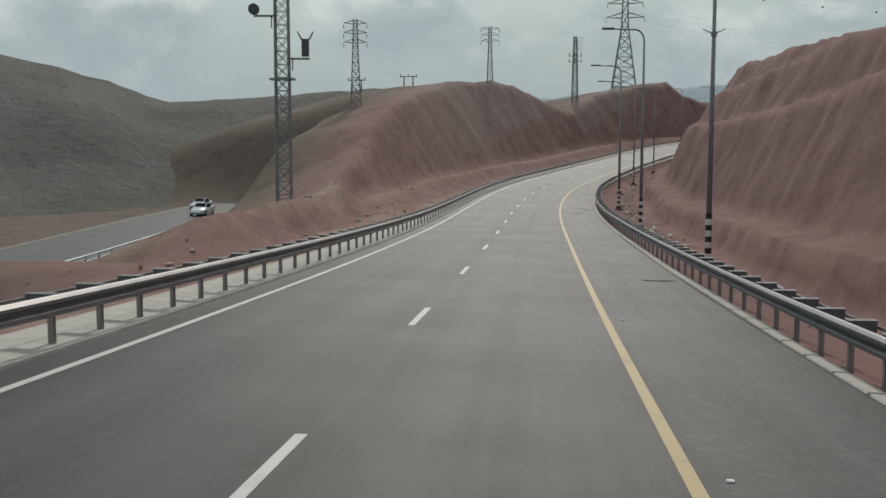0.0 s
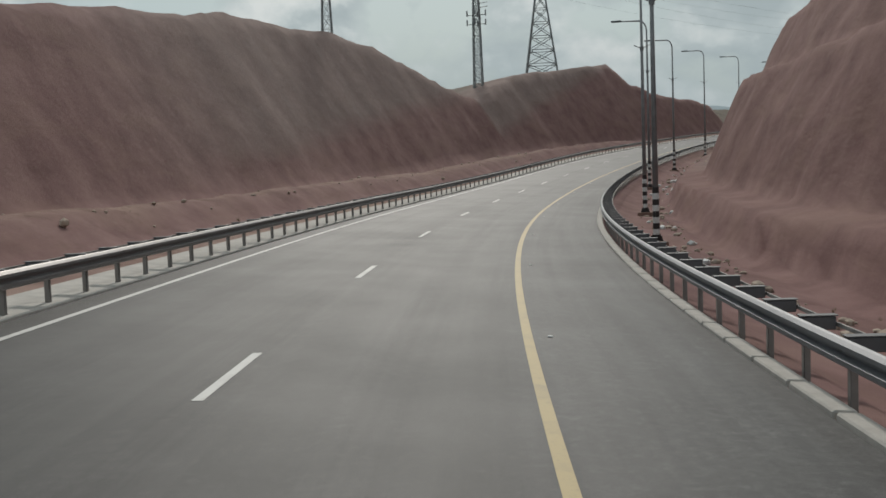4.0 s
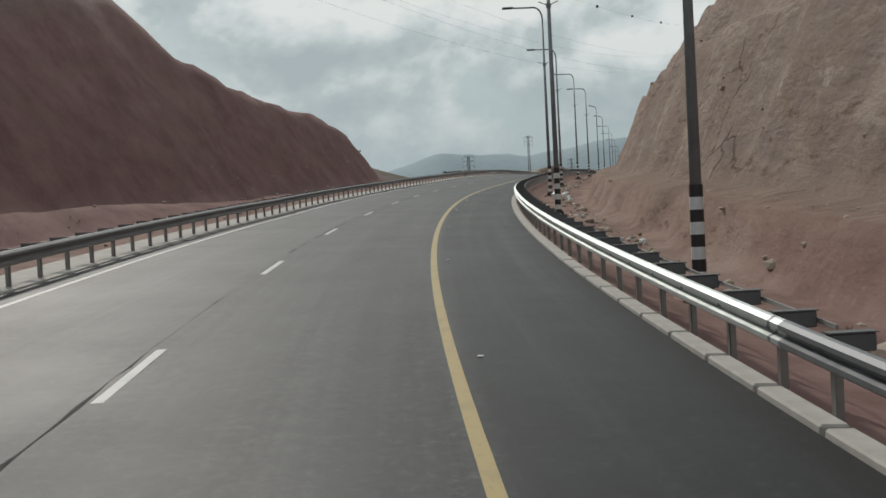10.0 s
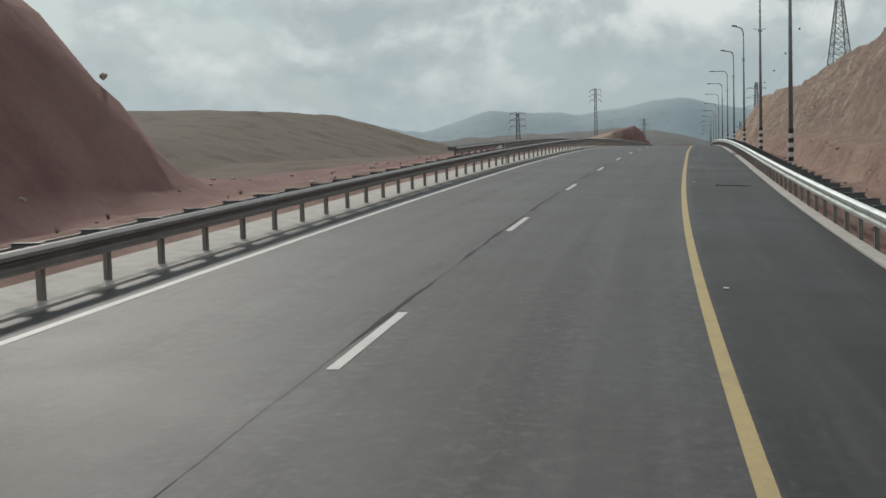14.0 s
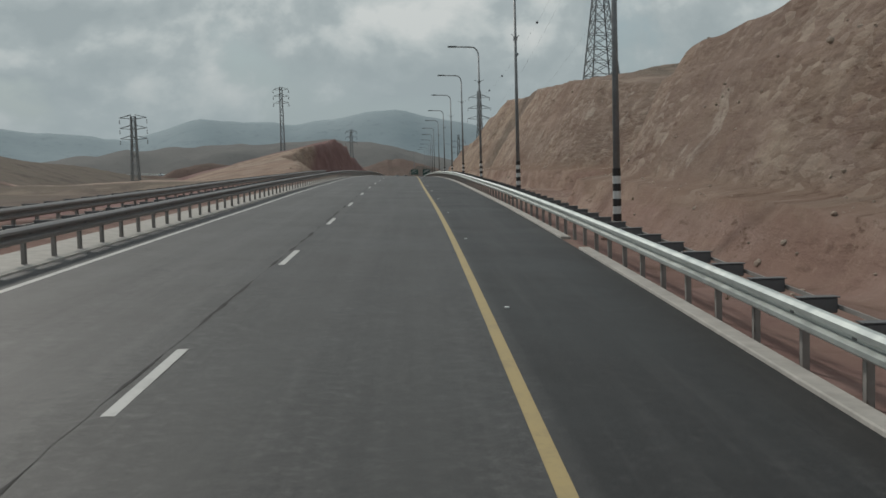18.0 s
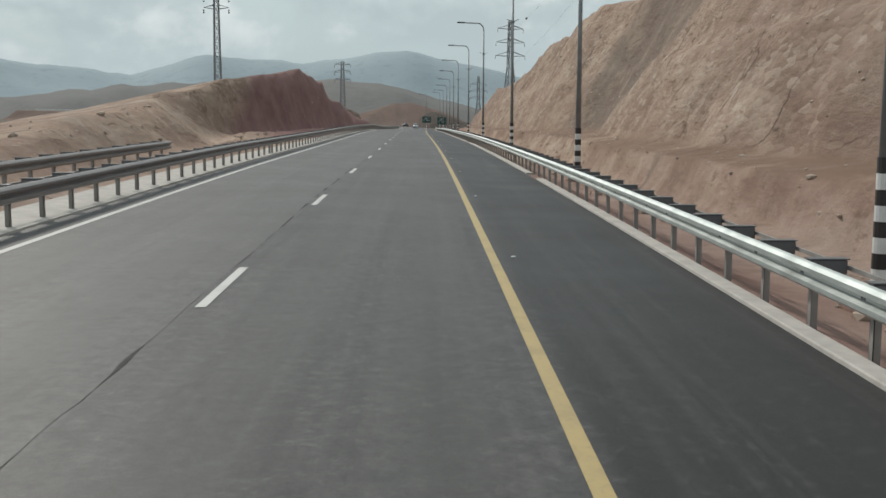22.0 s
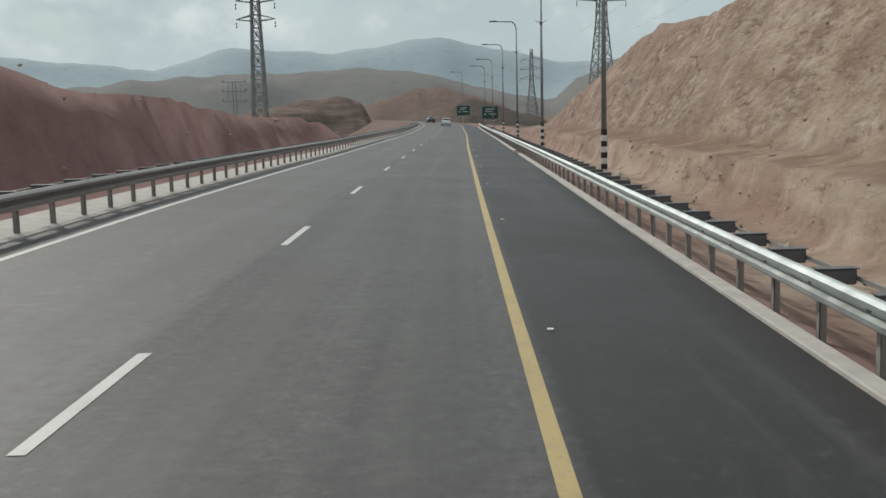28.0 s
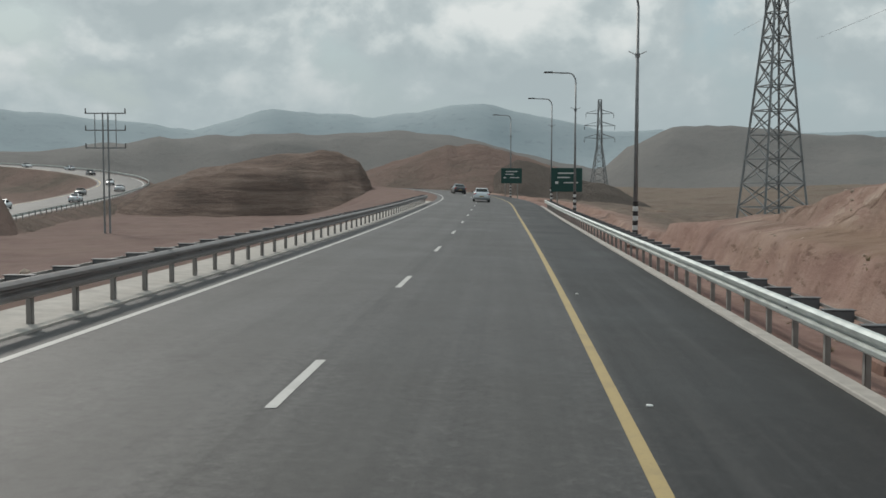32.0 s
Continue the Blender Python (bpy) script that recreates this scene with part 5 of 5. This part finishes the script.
def camera_mast():
    ob = lattice("lattice_mast", "tall roadside lattice mast with transformer boxes", 22.0, 1.0, 0.85, 18, 0.7, (), 0.06, 20, "mast")
    for z, sgn in ((13.2, -1), (10.3, 1)):
        bm = bmesh.new()
        add_box(bm, (sgn * 1.1, 0, z), (1.6, 0.12, 0.14))
        add_box(bm, (sgn * 0.7, 0, z - 0.4), (0.08, 0.08, 0.8))
        arm = link("bracket_arm", bm_mesh("bracket_arm", bm, LATTICE), ob)
        bm = bmesh.new()
        if sgn < 0:
            add_bar(bm, (-1.9, -0.2, z + 0.45), (-1.9, 0.2, z + 0.45), 0.38, 0.38, 12)
        else:
            add_box(bm, (1.6, 0, z + 0.75), (0.5, 0.45, 1.2), bevel=0.04)
            for o in (-0.25, 0.25):
                add_bar(bm, (1.6 + o, 0, z + 1.3), (1.6 + o * 2.2, 0, z + 1.85), 0.06, 0.04)
        link("equipment_box", bm_mesh("equipment_box", bm, LAMP_HEAD), arm)
    bm = bmesh.new()
    add_box(bm, (0, 0, 8.9), (1.7, 1.3, 0.12))
    link("platform", bm_mesh("platform", bm, LATTICE), ob)
    return ob


place(camera_mast(), 71, -19.3, 0.3, 8)


def h_frame(s, lat, up, h, span, label, bars=2):
    ob = link("pole_frame", None, None, label, "power pole", m=road_pose(s, lat, up))
    for sgn in (-1, 1):
        bm = bmesh.new()
        add_bar(bm, (sgn * span / 2, 0, -0.8), (sgn * span / 2, 0, h), 0.16, 0.11, 8)
        link("pole", bm_mesh("pole", bm, LATTICE), ob)
    for k in range(bars):
        bm = bmesh.new()
        add_box(bm, (0, 0, h - 0.1 - 1.5 * k), (span * 1.9, 0.14, 0.16))
        arm = link("crossarm", bm_mesh("crossarm", bm, LATTICE), ob)
        for x in (-0.9, 0, 0.9):
            bm = bmesh.new()
            add_bar(bm, (x * span, 0, h + 0.0 - 1.5 * k), (x * span, 0, h + 0.35 - 1.5 * k), 0.09, 0.05, 7)
            link("insulator", bm_mesh("insulator", bm, INSULATOR), arm)
    return ob


def beam_pole(s, lat, up):
    ob = link("power_pole", None, None, "weathered twin steel pole with three wide crossbeams", "power pole", m=road_pose(s, lat, up))
    for x in (-0.3, 0.3):
        bm = bmesh.new()
        add_bar(bm, (x, 0, -0.8), (x, 0, 13.6), 0.12, 0.09, 8)
        link("pole", bm_mesh("pole", bm, LATTICE), ob)
    for z in (9.6, 11.6, 13.5):
        bm = bmesh.new()
        add_box(bm, (0, 0, z), (4.6, 0.12, 0.13))
        beam = link("crossbeam", bm_mesh("crossbeam", bm, LATTICE), ob)
        for x in (-2.25, 2.25):
            bm = bmesh.new()
            add_bar(bm, (x, 0, z), (x, 0, z + 0.55), 0.09, 0.06, 7)
            link("insulator", bm_mesh("insulator", bm, INSULATOR), beam)
    for x in (-1.2, 1.2):
        bm = bmesh.new()
        add_bar(bm, (x, 0, 9.6), (x, 0, 13.5), 0.05)
        link("strut", bm_mesh("strut", bm, LATTICE), ob)


beam_pole(811, -45.5, top_of(811, -45.5))
for s, l in ((176, -38), (168, -44), (628, -30), (612, -33)):
    h_frame(s, l, top_of(s, l) - 0.2, 2.6, 1.7, "short steel pole frame on the hilltop", 1)

# ---- power lines with marker balls ----
def wire(a, b, sag, label, balls=0):
    n = 26
    t = np.linspace(0, 1, n)
    p = [Vector(a).lerp(Vector(b), float(u)) - Vector((0, 0, sag * 4 * u * (1 - u))) for u in t]
    ob = link("power_line", None, None, label, "power line", m=Matrix.Translation(p[0]))
    across = (p[-1] - p[0]).cross(Vector((0, 0, 1))).normalized() * 0.013
    ring3 = (across, Vector((0, 0, 0.013)), -across, Vector((0, 0, -0.013)))
    v = [q - p[0] + o for q in p for o in ring3]
    f = [(4 * i + k, 4 * i + (k + 1) % 4, 4 * i + 4 + (k + 1) % 4, 4 * i + 4 + k) for i in range(n - 1) for k in range(4)]
    link("cable", mesh_from("cable", v, f, LATTICE), ob)
    for k in range(balls):
        q = p[0].lerp(p[-1], (k + 1.0) / (balls + 1))
        u = (k + 1.0) / (balls + 1)
        q = Vector(a).lerp(Vector(b), u) - Vector((0, 0, sag * 4 * u * (1 - u)))
        bm = bmesh.new()
        bmesh.ops.create_icosphere(bm, subdivisions=2, radius=0.34, matrix=Matrix.Translation(q - p[0]))
        link("marker_ball", bm_mesh("marker_ball", bm, LAMP_HEAD, True), ob)


def arm_tip(ob, x, z):
    return ob.matrix_world @ Vector((x, 0, z))


for x, z, zb in ((4.6, 27.0, 27.0), (-4.6, 27.0, 27.0), (4.2, 31.0, 31.5), (-4.2, 31.0, 31.5)):
    wire(arm_tip(p_far, x, z), arm_tip(p_r1, x, zb), 9.0, "thin dark overhead power line", 0)
wire(arm_tip(p_far, 0, 39.5), arm_tip(p_r1, 0, 40), 7.0, "thin overhead earth wire with dark marker balls", 9)
for x, z, zb in ((5.0, 27.0, 17.5), (-5.0, 27.0, 17.5)):
    wire(arm_tip(p_r1, x, z), arm_tip(p_r3, x, zb + 3), 5.0, "thin dark overhead power line")
wire(arm_tip(p_r1, 0, 40), arm_tip(p_r3, 0, 34.5), 5.0, "thin overhead earth wire with dark marker balls", 5)


# ---- vehicles ----
def loft(bm, sections):
    rings = [[bm.verts.new(p) for p in sec] for sec in sections]
    n = len(rings[0])
    for a, b in zip(rings, rings[1:]):
        for i in range(n):
            bm.faces.new((a[i], a[(i + 1) % n], b[(i + 1) % n], b[i]))
    bm.faces.new(list(reversed(rings[0])))
    bm.faces.new(rings[-1])


def ring(y, w, z0, z1, r):
    """A rounded cross section at y."""
    return [(-w + r * 0.6, y, z0), (w - r * 0.6, y, z0), (w, y, z0 + r), (w * 1.0, y, (z0 + z1) / 2), (w * 0.97, y, z1 - r), (w - r * 1.4, y, z1), (-w + r * 1.4, y, z1), (-w * 0.97, y, z1 - r), (-w, y, (z0 + z1) / 2), (-w, y, z0 + r)]


def sedan(label, paint):
    ob = link("car", None, None, label, "car")
    bm = bmesh.new()
    loft(bm, [ring(-2.38, 0.70, 0.42, 0.82, 0.10), ring(-2.30, 0.82, 0.30, 0.98, 0.11), ring(-1.95, 0.89, 0.24, 1.05, 0.10), ring(-1.2, 0.905, 0.22, 1.02, 0.09), ring(0.0, 0.91, 0.22, 0.96, 0.09), ring(0.9, 0.905, 0.22, 0.95, 0.09), ring(1.6, 0.89, 0.24, 0.88, 0.10), ring(2.15, 0.83, 0.27, 0.76, 0.11), ring(2.36, 0.68, 0.34, 0.64, 0.09)])
    link("body", bm_mesh("body", bm, paint, True), ob)
    bm = bmesh.new()
    loft(bm, [[(-x, y, z) for x, y, z in sec] for sec in ([(0.74, -1.75, 1.0), (-0.74, -1.75, 1.0), (-0.70, -1.62, 1.06), (0.70, -1.62, 1.06)], [(0.80, -1.25, 0.98), (-0.80, -1.25, 0.98), (-0.60, -0.85, 1.42), (0.60, -0.85, 1.42)], [(0.82, 0.1, 0.94), (-0.82, 0.1, 0.94), (-0.62, 0.05, 1.47), (0.62, 0.05, 1.47)], [(0.80, 1.25, 0.92), (-0.80, 1.25, 0.92), (-0.70, 0.95, 1.06), (0.70, 0.95, 1.06)])])
    link("cabin", bm_mesh("cabin", bm, paint, False), ob)

    def pane(nm, pts, mat=CARGLASS):
        b = bmesh.new()
        vs = [b.verts.new(p) for p in pts]
        f = b.faces.new(vs)
        bmesh.ops.solidify(b, geom=[f], thickness=0.012)
        link(nm, bm_mesh(nm, b, mat), ob)

    pane("rear_window", [(-0.66, -1.60, 1.09), (0.66, -1.60, 1.09), (0.56, -0.90, 1.415), (-0.56, -0.90, 1.415)])
    pane("windscreen", [(0.66, 0.93, 1.09), (-0.66, 0.93, 1.09), (-0.57, 0.16, 1.45), (0.57, 0.16, 1.45)])
    for s in (-1, 1):
        pane("side_window", [(s * 0.80, -1.15, 1.02), (s * 0.825, 0.0, 1.0), (s * 0.645, 0.0, 1.42), (s * 0.63, -0.80, 1.39)])
        pane("side_window", [(s * 0.825, 0.08, 1.0), (s * 0.80, 0.98, 1.0), (s * 0.70, 0.62, 1.22), (s * 0.645, 0.08, 1.42)])
        b = bmesh.new()
        add_box(b, (s * 0.66, -2.30, 0.84), (0.40, 0.10, 0.17), bevel=0.03)
        link("tail_light", bm_mesh("tail_light", b, TAIL), ob, "red tail light")
        b = bmesh.new()
        add_box(b, (s * 0.64, 2.22, 0.66), (0.36, 0.14, 0.14), bevel=0.03)
        link("headlight", bm_mesh("headlight", b, WHITEBAND), ob)
        b = bmesh.new()
        add_box(b, (s * 1.0, 0.62, 1.02), (0.18, 0.10, 0.13), bevel=0.03)
        link("mirror", bm_mesh("mirror", b, BLACKBAND), ob)
        for y in (-1.35, 1.38):
            b = bmesh.new()
            add_bar(b, (s * 0.70, y, 0.315), (s * 0.915, y, 0.315), 0.315, 0.315, 20)
            wheel = link("wheel", bm_mesh("wheel", b, TYRE), ob)
            b = bmesh.new()
            add_bar(b, (s * 0.90, y, 0.315), (s * 0.925, y, 0.315), 0.20, 0.19, 14)
            link("rim", bm_mesh("rim", b, POST), wheel)
    b = bmesh.new()
    add_box(b, (0, -2.37, 0.52), (1.5, 0.10, 0.2), bevel=0.03)
    link("bumper", bm_mesh("bumper", b, paint), ob)
    b = bmesh.new()
    add_box(b, (0, -2.425, 0.60), (0.5, 0.02, 0.11))
    link("number_plate", bm_mesh("number_plate", b, YELLOW), ob, "plain yellow number plate")
    return ob


silver = sedan("silver white saloon car driving ahead on the asphalt", CARPAINT)
silver.matrix_world = road_pose(808, -3.1, 0.0, tilt=True)
dark = sedan("dark saloon car further ahead on the asphalt", DARKPAINT)
dark.matrix_world = road_pose(850, -3.4, 0.0, tilt=True)
for s, o in ((116, 1.5), (124, -1.5)):
    copy_thing(silver, road_pose(s, float(low_a(s)) + o, -3.6, 185))["label"] = "silver saloon car on the lower carriageway"
for k, (u, o, back) in enumerate(((148, -2.6, 1), (176, 2.4, 0), (205, -2.4, 1), (222, 2.6, 0), (250, -2.6, 1), (300, -2.4, 1), (330, 2.4, 0), (352, -2.6, 1))):
    i = int(u / 3)
    turn = math.atan2(-_vt[i, 0], _vt[i, 1]) + math.pi * back
    copy_thing(dark if k % 3 == 2 else silver, Matrix.Translation(VLINE[i] + VSIDE[i] * o + np.array([0, 0, 0.05])) @ Matrix.Rotation(turn, 4, "Z"))["label"] = ("dark" if k % 3 == 2 else "silver") + " saloon car on the valley carriageway"


# ---- signs and small road furniture ----
def road_sign(s, lat, up, w, h, label):
    ob = link("road_sign", None, None, label, "road sign", m=road_pose(s, lat, up))
    bm = bmesh.new()
    add_box(bm, (0, 0, h / 2), (w, 0.05, h), bevel=0.02)
    board = link("panel", bm_mesh("panel", bm, SIGNGREEN), ob)
    for k, (x, z, bw, bh) in enumerate(((0.0, 0.78, 0.56, 0.055), (-0.1, 0.60, 0.40, 0.05), (0.14, 0.38, 0.46, 0.05), (-0.32, 0.38, 0.10, 0.10))):
        bm = bmesh.new()
        add_box(bm, (x * w, -0.033, z * h), (bw * w, 0.012, bh * h))
        link("bar", bm_mesh("bar", bm, WHITEBAND), board)
    for sgn in (-1, 1):
        bm = bmesh.new()
        add_box(bm, (sgn * w * 0.3, 0.08, -up / 2 + h / 2 - 0.3), (0.12, 0.1, up + h + 0.6))
        link("post", bm_mesh("post", bm, POST), ob)


road_sign(795, 5.2, 1.7, 3.0, 2.3, "green direction sign on two steel posts")
road_sign(852, 5.0, 1.9, 3.2, 2.3, "green direction sign beside the bend")


def delineator(s, lat, up, turn):
    ob = link("delineator", None, None, "white reflective delineator on the guard rail", "road marker", m=road_pose(s, lat, up, turn))
    bm = bmesh.new()
    add_box(bm, (0, 0, 0.2), (0.05, 0.04, 1.1))
    link("post", bm_mesh("post", bm, POST), ob)
    for z in (0.25, 0.62):
        bm = bmesh.new()
        add_box(bm, (0, -0.03, z), (0.42, 0.02, 0.16), Matrix.Rotation(radians(-35), 4, "Y"))
        link("reflector", bm_mesh("reflector", bm, WHITEBAND), ob)


_bm = bmesh.new()
for _k in range(9):
    _y = 0.012 * math.sin(_k * 2.3)
    add_box(_bm, (0.35 + 0.27 * _k, _y, 0.004), (0.26, 0.07 + 0.03 * math.sin(_k), 0.006))
link("joint_filler", bm_mesh("joint_filler", _bm, JOINT), road, "pale filled joint across the shoulder", m=road_pose(201.0, 0.0, 0.0, tilt=True))
delineator(343, -8.35, 0.25, 0)
_bm = bmesh.new()
add_box(_bm, (0, 0, 0.010), (0.075, 0.07, 0.022), bevel=0.008)
STUD = bm_mesh("road_stud", _bm, STUDMAT)
for k in range(60):
    link("road_stud", STUD, road, m=road_pose(8.4 + 12.0 * k, 0.34, 0.0, tilt=True))


def scatter(name, label, n, s0, s1, lat_fn, size_fn, mat, seed, category, sink=0.25):
    """Loose pieces over the ground, joined."""
    rng = np.random.RandomState(seed)
    s = rng.uniform(s0, s1, n)
    lat = lat_fn(rng, n, s)
    z = ground_height(s, lat)[0]
    p = at(s, lat, z - 0.03)
    base = bmesh.new()
    bmesh.ops.create_icosphere(base, subdivisions=1, radius=1.0)
    bv = np.array([v.co[:] for v in base.verts])
    bf = np.array([[v.index for v in f.verts] for f in base.faces])
    base.free()
    size = size_fn(rng, n)
    V, F = [], []
    for i in range(n):
        q = bv * (1 + 0.35 * (rng.rand(len(bv), 1) - 0.5)) * size[i] * np.array([rng.uniform(0.7, 1.3), rng.uniform(0.7, 1.3), rng.uniform(0.5, 0.9)])
        V.append(q + p[i] + np.array([0, 0, size[i] * sink]))
        F.append(bf + i * len(bv))
    me = mesh_from(name, np.concatenate(V), np.concatenate(F), mat)
    return link(name, me, None, label, category, "stuff")


scatter("loose_stones", "loose stones fallen along the foot of the cut", 1700, 0, 740, lambda r, n, s: 6.2 + r.normal(0, 0.45, n), lambda r, n: r.gamma(1.5, 0.04, n) + 0.025, STONES, 3, "stones")
scatter("face_rubble", "angular stones bedded in the face of the cut", 2000, 190, 735, lambda r, n, s: 8.0 + 9.0 * r.rand(n) ** 1.4, lambda r, n: r.gamma(1.6, 0.026, n) + 0.025, STONES, 15, "stones", -0.15)
scatter("verge_gravel", "gravel and clods on the verge beyond the rail", 1400, 0, 720, lambda r, n, s: r.uniform(-16.5, -9.9, n), lambda r, n: r.gamma(1.5, 0.03, n) + 0.02, STONES, 9, "gravel")
scatter("litter", "pale scraps of litter along the ditch", 90, 20, 330, lambda r, n, s: 6.2 + r.normal(0, 0.45, n), lambda r, n: r.gamma(2, 0.045, n) + 0.04, WHITEBAND, 4, "litter", 0.3)


# ---- heaps of rubbish in the ditch, black scraps of tyre on the shoulder ----
def litter_heap(s, lat, n, seed):
    rng = np.random.RandomState(seed)
    ob = link("litter_heap", None, None, "heap of pale plastic bags and rubble in the ditch", "litter", m=Matrix.Translation(at(s, lat, top_of(s, lat))))
    for k in range(n):
        bm = bmesh.new()
        bmesh.ops.create_icosphere(bm, subdivisions=2, radius=1.0)
        size = rng.uniform(0.05, 0.11)
        for v in bm.verts:
            v.co = v.co * (size * (1 + 0.9 * (rng.rand() - 0.5)))
            v.co.z *= 0.6
        ds, dl = rng.normal(0, 1.1), rng.normal(0, 0.35)
        p = at(s + ds, lat + dl, top_of(s + ds, lat + dl) + size * 0.3) - at(s, lat, top_of(s, lat))
        bmesh.ops.translate(bm, verts=bm.verts[:], vec=p)
        link("bag", bm_mesh("bag", bm, WHITEBAND if k % 3 else STONES, True), ob)


for k, (s, lat, n) in enumerate(((28.5, 6.3, 9), (24.5, 6.3, 12), (60, 6.7, 5), (106, 7.3, 8), (100, 7.2, 8), (92, 6.8, 10), (247, 6.8, 7))):
    litter_heap(s, lat, n, 40 + k)


def tyre_scrap(s, lat, length, turn):
    bm = bmesh.new()
    n = 9
    for k in range(n):
        u = k / (n - 1) - 0.5
        add_box(bm, (u * length, 0.05 * math.sin(5 * u + s), 0.012), (length / n * 1.1, 0.13 - 0.16 * abs(u), 0.02 + 0.01 * math.sin(9 * u)))
    link("tyre_scrap", bm_mesh("tyre_scrap", bm, TYRE), None, "flat black scrap of tyre lying on the asphalt", "tyre scrap", m=road_pose(s, lat, 0.0, turn, tilt=True))


for s, lat, ln, turn in ((30.6, 2.2, 0.9, 8), (89.6, 2.45, 0.9, -4), (91.2, 1.9, 0.5, 5), (82.6, 1.4, 0.5, -8), (331, 1.7, 1.1, 4)):
    tyre_scrap(s, lat, ln, turn)


# ---- dry tufts on the crests and verges ----
def tufts(name, label, n, s0, s1, lat_fn, seed, mat):
    rng = np.random.RandomState(seed)
    s = rng.uniform(s0, s1, n)
    lat = lat_fn(rng, n, s)
    p = at(s, lat, ground_height(s, lat)[0] - 0.04)
    V, F = [], []
    for i in range(n):
        size = rng.gamma(3, 0.03) + 0.05
        for k in range(14):
            a, t = rng.uniform(0, 2 * math.pi), rng.uniform(0.2, 1.0)
            root = p[i] + np.array([math.cos(a), math.sin(a), 0]) * size * 0.2 * rng.rand()
            tip = root + np.array([math.cos(a) * t * 0.7, math.sin(a) * t * 0.7, 1.1 - 0.5 * t]) * size
            side = np.array([-math.sin(a), math.cos(a), 0]) * size * 0.06
            b = len(V)
            V += [root - side, root + side, tip]
            F.append((b, b + 1, b + 2))
    link(name, mesh_from(name, V, F, mat), None, label, "dry grass", "stuff")


DRYGRASS = plain("dry_grass", (0.19, 0.155, 0.085), 0.95, vary=0.4, scale=1.0)
tufts("dry_tufts", "dry grass tufts on the verge and ditch", 700, 0, 740, lambda r, n, s: np.where(r.rand(n) < 0.6, 6.2 + r.normal(0, 1.0, n), -10.6 - 2.2 * r.rand(n)), 21, DRYGRASS)
